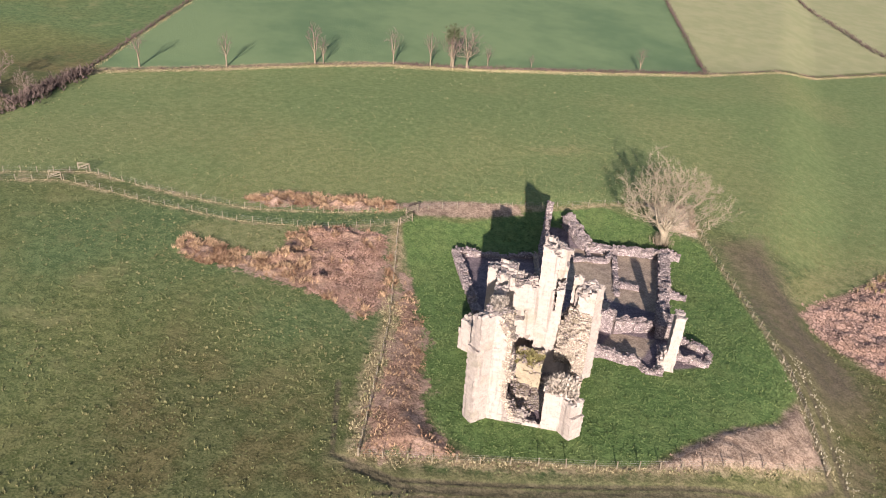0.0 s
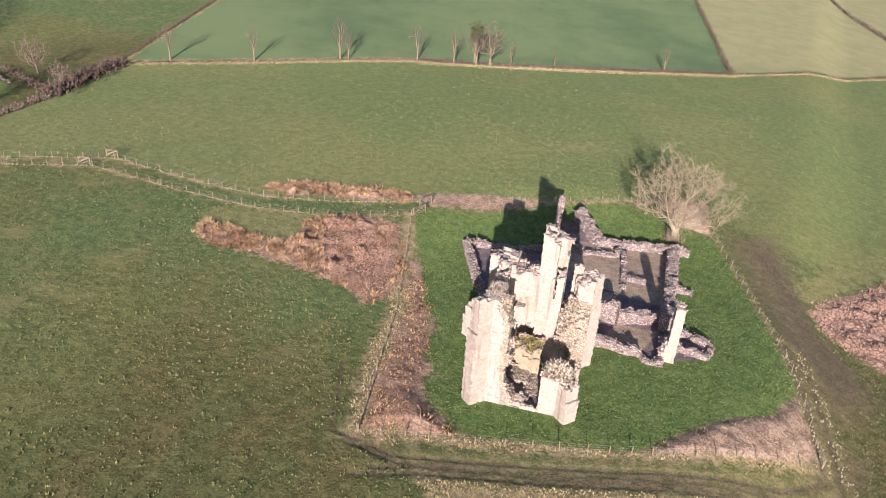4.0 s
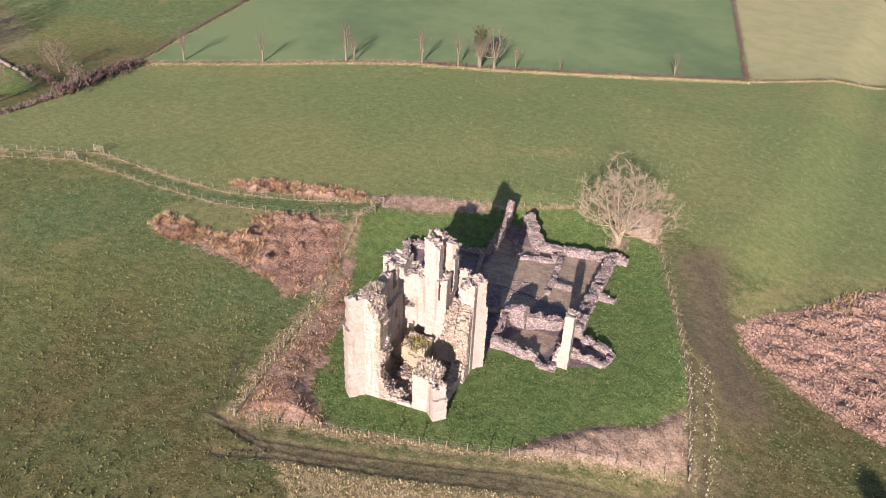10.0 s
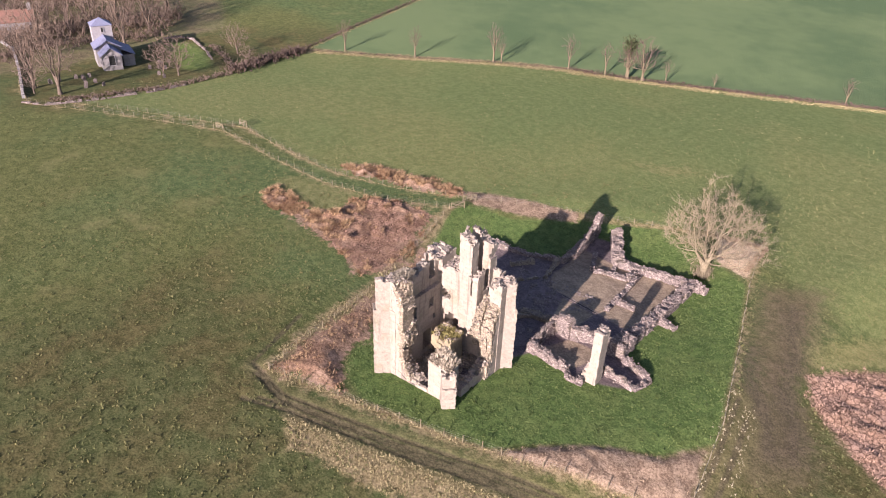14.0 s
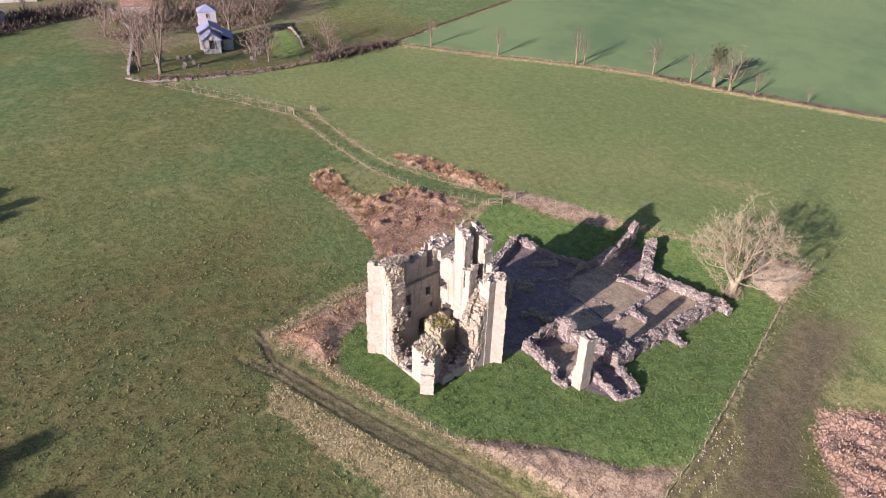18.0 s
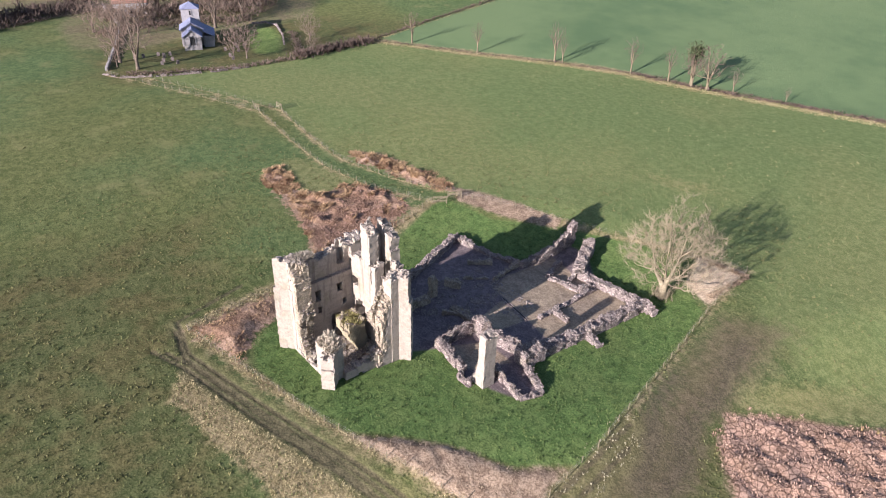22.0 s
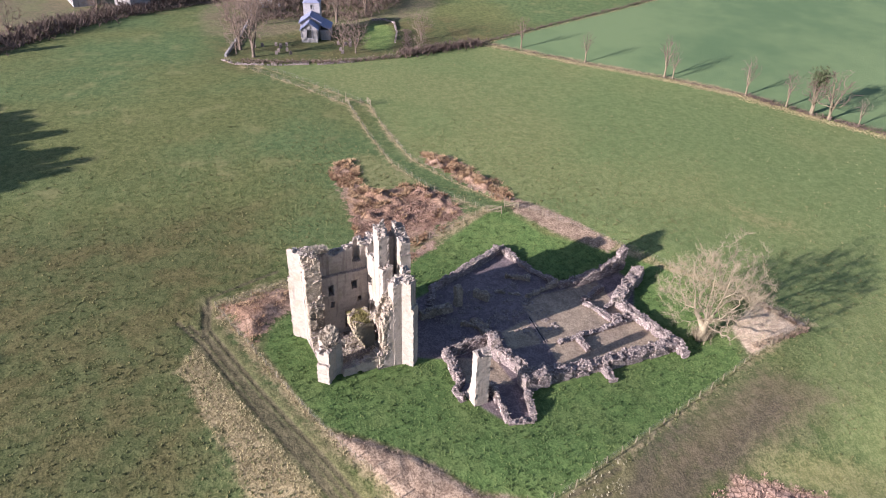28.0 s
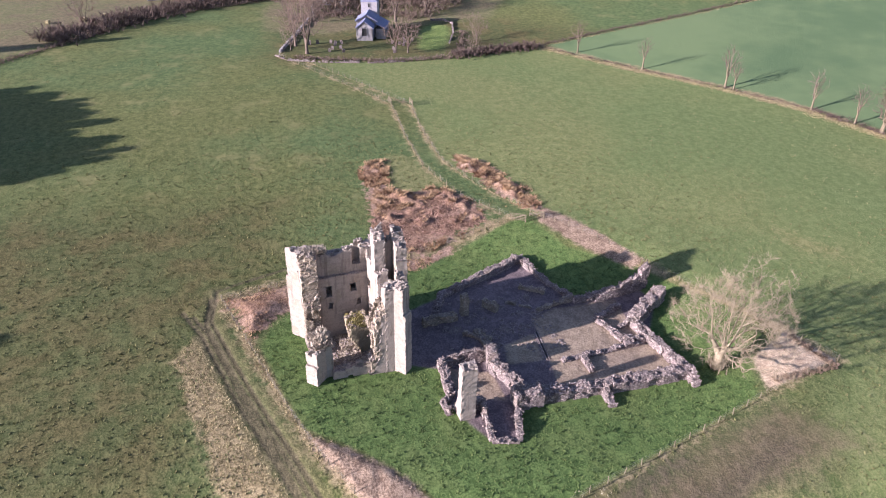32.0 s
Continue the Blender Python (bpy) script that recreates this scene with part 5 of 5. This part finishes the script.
# ---- church ----
def church():
    ob = empty("church", (-130.7, 14.4, gz(-130.7, 14.4)), "small stone church with a slate roof and squat tower", "church")
    ob.rotation_euler = (0, 0, radians(168))
    def wall(name, x0, x1, y0, y1, h, mat=CHURCH, par=ob):
        bm = bmesh.new()
        slab(bm, (x1 - x0, y1 - y0, h + 1.5), ((x0 + x1) / 2, (y0 + y1) / 2, h / 2 - 0.75))
        return part(name, bm, mat, par)
    def gable(x0, x1, y0, y1, h, rise, over=0.35):
        ym, t = (y0 + y1) / 2, 0.22
        bm = bmesh.new()
        v = [bm.verts.new(p) for x in (x0 + 0.02, x1 - 0.02) for p in ((x, y0 + 0.05, h - 0.1), (x, y1 - 0.05, h - 0.1), (x, ym, h + rise - 0.06))]
        bm.faces.new(v[:3]); bm.faces.new(v[:2:-1])
        for i in range(3): bm.faces.new((v[i], v[i + 3], v[(i + 1) % 3 + 3], v[(i + 1) % 3]))
        bmesh.ops.recalc_face_normals(bm, faces=bm.faces)
        part("gable", bm, CHURCH, ob)
        for s, ye in ((-1, y0), (1, y1)):
            bm = bmesh.new()
            k = rise / abs(ye - ym)
            e = (ye + s * over, h - over * k)
            pts = [(ym, h + rise), e, (e[0], e[1] + t), (ym, h + rise + t)]
            a = [bm.verts.new((x0 - over, y, z)) for y, z in pts]
            b = [bm.verts.new((x1 + over, y, z)) for y, z in pts]
            bm.faces.new(a); bm.faces.new(b[::-1])
            for i in range(4): bm.faces.new((a[i], b[i], b[(i + 1) % 4], a[(i + 1) % 4]))
            bmesh.ops.recalc_face_normals(bm, faces=bm.faces)
            part("roof", bm, SLATE, ob, "blue-grey slate roof slope")
    def window(x, y, z, w, h, axis_):
        bm = bmesh.new()
        slab(bm, (0.12, w, h) if axis_ == "x" else (w, 0.12, h), (x, y, z))
        wn = part("window", bm, DARK, ob, "dark leaded window")
        for a in (-0.5, 0.5):
            bm = bmesh.new()
            slab(bm, (0.2, 0.14, h + 0.3) if axis_ == "x" else (0.14, 0.2, h + 0.3), (x, y + a * w, z) if axis_ == "x" else (x + a * w, y, z))
            part("jamb", bm, PLASTER, wn)
        bm = bmesh.new()
        slab(bm, (0.24, w + 0.3, 0.16) if axis_ == "x" else (w + 0.3, 0.24, 0.16), (x, y, z - h / 2 - 0.08))
        part("sill", bm, PLASTER, wn)
    wall("chancel_wall", 0, 4.0, -2.1, 2.1, 3.4)
    gable(0, 4.0, -2.1, 2.1, 3.4, 1.6)
    wall("nave_wall", 4.0, 9.6, -2.7, 2.7, 4.2)
    gable(4.0, 9.25, -2.7, 2.7, 4.2, 1.6)
    wall("aisle_wall", 2.5, 10.5, -5.2, -2.7, 2.6)
    bm = bmesh.new()
    slab(bm, (8.5, 3.1, 0.2), (6.5, -4.05, 3.3), Matrix.Rotation(radians(26), 4, "X"))
    part("roof", bm, SLATE, ob, "blue-grey slate lean-to roof")
    wall("tower_wall", 9.6, 14.0, -2.2, 2.2, 8.0, PLASTER)
    bm = bmesh.new()
    q = [bm.verts.new(p) for p in ((9.4, -2.4, 8.0), (14.2, -2.4, 8.0), (14.2, 2.4, 8.0), (9.4, 2.4, 8.0), (11.8, 0, 9.5))]
    bm.faces.new(q[3::-1])
    for i in range(4): bm.faces.new((q[i], q[(i + 1) % 4], q[4]))
    part("tower_roof", bm, SLATE, ob, "low pyramid slate roof")
    window(-0.05, 0, 2.2, 1.4, 2.0, "x")
    for x in (1.0, 2.8): window(x, 2.15, 1.9, 0.6, 1.4, "y"); window(x, -2.15, 1.9, 0.6, 1.4, "y")
    for x in (4, 6.5, 9): window(x, -5.25, 1.6, 0.7, 1.1, "y")
    window(9.55, 0, 7.0, 0.6, 1.0, "x")
    return ob


church()


def graves():
    bm = bmesh.new()
    slab(bm, (0.16, 0.7, 1.1), (0, 0, 0.4))
    bmesh.ops.bevel(bm, geom=[e for e in bm.edges if abs(e.verts[0].co.z - e.verts[1].co.z) < 0.01 and e.verts[0].co.z > 0.5], offset=0.12, segments=2, affect="EDGES")
    first = part("headstone", bm, RUBBLE)
    tagged(first, "weathered pale upright headstone in the churchyard", "headstone", "churchyard headstones")
    r = random.Random(4)
    first.location = (-121, 5, gz(-121, 5))
    for i in range(18):
        x, y = r.uniform(-131, -118), r.choice((r.uniform(-1, 9), r.uniform(21, 27)))
        copy_thing(first, Matrix.Translation((x, y, gz(x, y))) @ Matrix.Rotation(r.uniform(-0.3, 0.3), 4, "Z") @ Matrix.Rotation(r.gauss(0, 0.06), 4, "Y"))


graves()


# added pale blocks in place of sheep-like white shapes beyond the stream
def sheep_blocks():
    bm = bmesh.new()
    slab(bm, (1.5, 0.9, 0.9), (0, 0, 0.42))
    bmesh.ops.bevel(bm, geom=bm.edges[:], offset=0.1, segments=2, affect="EDGES")
    first = part("sheep_stand_in", bm, STRAWM)
    tagged(first, "small pale block standing in for a sheep-like white shape on rough ground beyond the stream", "straw bale", "straw bales")
    first.location = (-154.2, -70.8, gz(-154.2, -70.8))
    for x, y, a in ((-157.1, -62.0, 0.7), (-161.5, -57.8, 1.9)):
        copy_thing(first, Matrix.Translation((x, y, gz(x, y))) @ Matrix.Rotation(a, 4, "Z"))


sheep_blocks()


def to_castle(x, y):
    return x * CA + y * SA, -x * SA + y * CA


yard_wall = empty("stone_wall", (-112, 8, gz(-112, 8)), "low pale drystone wall along the churchyard", "wall")
CYW = [(-119.2, -8.6), (-114.2, -5.1), (-111.7, 4.4), (-110.6, 15.4), (-111.3, 23.4)]
for n, (a, b) in enumerate(zip(CYW, CYW[1:])):
    wall_run(to_castle(*a), to_castle(*b), 0.45, 0.3, 0.3, 150.0 + n, 0.3, yard_wall, mat=RUBBLE)
field_wall = empty("stone_wall", (-150, 0, gz(-150, 0)), "pale drystone wall beside the church lane", "wall")
for n, (a, b) in enumerate((((-190.1, 0.1), (-161.0, 1.2)), ((-161.0, 1.2), (-141.9, -2.5)), ((-141.9, -2.5), (-121.2, -7.2)))):
    wall_run(to_castle(*a), to_castle(*b), 0.5, 0.8, 0.8, 160.0 + n, 0.12, field_wall, mat=CHURCH)
oval_wall = empty("stone_wall", (-136, 39.5, gz(-136, 39.5)), "curved pale stone wall round the graveyard lawn", "wall")
for n, (a, b) in enumerate((((-150.4, 34.5), (-149.6, 38.4)), ((-149.6, 38.4), (-145.6, 40.4)), ((-145.6, 40.4), (-135.9, 39.0)), ((-135.9, 39.0), (-126.5, 36.4)))):
    wall_run(to_castle(*a), to_castle(*b), 0.42, 0.5, 0.5, 170.0 + n, 0.12, oval_wall, mat=RUBBLE)


PANTILE = plain("pantiles", (0.25, 0.135, 0.11), (0.17, 0.095, 0.08), 2.0)


def cottage(at, turn, long, label, cover=None):
    ob = empty("cottage", (*at, gz(*at)), label, "house", "village houses")
    ob.rotation_euler = (0, 0, turn)
    bm = bmesh.new()
    slab(bm, (long, 6, 6), (0, 0, 1.2))
    part("wall", bm, CHURCH, ob)
    for s in (-1, 1):
        bm = bmesh.new()
        slab(bm, (long + 0.6, 4.1, 0.2), (0, s * 1.62, 5.2), Matrix.Rotation(-s * radians(38), 4, "X"))
        part("roof", bm, cover or SLATE, ob, "red tiled roof slope" if cover else "grey slate roof slope")
    bm = bmesh.new()
    slab(bm, (0.9, 0.7, 2.2), (long / 2 - 0.7, 0, 7.0))
    part("chimney", bm, CHURCH, ob)
    for x in (-long * 0.3, 0, long * 0.3):
        bm = bmesh.new()
        slab(bm, (0.9, 0.14, 1.2), (x, -3.02, 1.6))
        part("window", bm, DARK, ob)
        bm = bmesh.new()
        slab(bm, (0.9, 0.14, 1.2), (x, 3.02, 1.6))
        part("window", bm, DARK, ob)


cottage((-181.0, -33.0), 0.5, 12, "pale stone cottage with a slate roof")
cottage((-190.0, -49.0), 0.3, 14, "long grey stone cottage with a slate roof")
cottage((-232.0, -44.0), 0.9, 12, "pale stone cottage with a slate roof")
cottage((-176.0, 6.5), 1.35, 9, "low brick cottage with a red tiled roof behind the church", PANTILE)
cottage((-215.1, -21.3), 1.2, 11, "pale stone cottage with a slate roof")


# ---- loose stones on the ruin, last ----
def stone_meshes():
    out, r = [], random.Random(2)
    for k in range(6):
        bm = bmesh.new()
        bmesh.ops.create_cube(bm, size=1.0)
        bmesh.ops.subdivide_edges(bm, edges=bm.edges[:], cuts=1)
        for v in bm.verts:
            v.co = v.co.normalized() * 0.62 * r.uniform(0.75, 1.1) + v.co * 0.25
        me = bpy.data.meshes.new("stone")
        bm.to_mesh(me)
        bm.free()
        me.materials.append(LOOSE)
        out.append(me)
    return out


STONES = stone_meshes()
r = random.Random(8)
for thing, total in ((hall, 260), (gatehouse, 100), (tower, 150)):
    spots = [(ob, p) for ob, th, mids in TOPS if th is thing for p in mids]
    for ob, p in r.sample(spots, min(total, len(spots))):
        s = new("stone", r.choice(STONES))
        s.parent = thing
        s.location = Vector(p) - thing.location + Vector((r.uniform(-0.1, 0.1), r.uniform(-0.1, 0.1), 0.02))
        s.rotation_euler = (r.uniform(-0.4, 0.4), r.uniform(-0.4, 0.4), r.uniform(0, 3))
        k = r.uniform(0.12, 0.23)
        s.scale = (k * r.uniform(0.8, 1.3), k, k * r.uniform(0.6, 0.9))


def small_rubble(thing, count, seed):
    """The many small stones strewn along the wall tops."""
    r = np.random.default_rng(seed)
    mids = np.concatenate([m for ob, th, m in TOPS if th is thing])
    p = mids[r.integers(0, len(mids), count)] + r.normal(0, 0.13, (count, 3)) * np.array([1, 1, 0.25])
    cube = np.array([(x, y, z) for x in (-1, 1) for y in (-1, 1) for z in (-1, 1)], float)
    quad = np.array([(0, 1, 3, 2), (4, 6, 7, 5), (0, 4, 5, 1), (2, 3, 7, 6), (0, 2, 6, 4), (1, 5, 7, 3)])
    a = r.uniform(0, 3.14, count)
    size = r.uniform(0.03, 0.085, (count, 1, 3)) * np.array([1.1, 0.9, 0.75])
    c = cube[None] * size * r.uniform(0.65, 1.2, (count, 8, 1))
    x = c[..., 0] * np.cos(a)[:, None] - c[..., 1] * np.sin(a)[:, None]
    y = c[..., 0] * np.sin(a)[:, None] + c[..., 1] * np.cos(a)[:, None]
    v = np.stack([x, y, c[..., 2]], -1) + p[:, None]
    f = (quad[None] + 8 * np.arange(count)[:, None, None]).reshape(-1, 4)
    return tagged(fast("rubble", v.reshape(-1, 3), f, LOOSE2, thing, "small loose stones", fixed=True), kind="stuff")


def island_stone():
    m, t, b = material("small_stones", 0.92, 0.15)
    g = t.nodes.new("ShaderNodeNewGeometry").outputs["Random Per Island"]
    tc = t.nodes.new("ShaderNodeTexCoord").outputs["Object"]
    n = noise_tex(t, tc, 6.0, 3)
    c = mixc(t, g, (0.15, 0.12, 0.12), (0.325, 0.267, 0.252))
    t.links.new(mixc(t, maths(t, "MULTIPLY", ramp(t, n, 0.45, 0.7), 0.5), c, (0.12, 0.105, 0.08)), b.inputs["Base Color"])
    bump(t, b, n, 0.4, 0.03)
    return m


LOOSE2 = island_stone()


def cap_plants(u0, u1, v0, v1, z, rise, mat, seed, label):
    """Dry weeds and moss on a wall head."""
    r = np.random.default_rng(seed)
    n = 500
    u, v = r.uniform(u0, u1, n), r.uniform(v0, v1, n)
    k = np.clip(1 - ((u - (u0 + u1) / 2) / (u1 - u0) * 2) ** 2, 0, 1) * np.clip(1 - ((v - (v0 + v1) / 2) / (v1 - v0) * 2) ** 2, 0, 1)
    x, y = u * CA - v * SA, u * SA + v * CA
    p = np.stack([x, y, FOOT + z + rise * k * r.uniform(0.2, 1, n)], -1)
    fast("wall_weed", *blades(p, 0.3, 0.16, 3, 0.9, seed), mat, tower, label, fixed=True)


DRYWEED = plain("dry_weeds", (0.42, 0.36, 0.30), (0.25, 0.21, 0.17), 1.5)
cap_plants(-3.7, -0.9, 0.8, 2.9, 4.9, 1.7, DRYWEED, 81, "grey-brown dry weeds on the pier head")
cap_plants(-7.1, -4.4, 5.5, 7.7, 4.15, 0.35, MOSS, 82, "yellow-green moss on the vault stump")
cap_plants(-9.9, -8.4, 1.0, 4.0, 12.3, 0.3, DRYWEED, 84, "dry weeds on the wall head")
rc = np.random.default_rng(77)
cu, cv = rc.uniform(-12, 1, 900), rc.uniform(17, 31, 900)
keep = lump2(cu, cv, 5, 2.0) > 0.12
cx, cy = cu * CA - cv * SA, cu * SA + cv * CA
TOPS.append((None, hall, np.repeat(np.stack([cx, cy, ground_z(cx, cy) + 0.02], -1)[keep], 8, 0)))
small_rubble(hall, 5500, 71)
small_rubble(gatehouse, 1600, 72)
small_rubble(tower, 3000, 73)
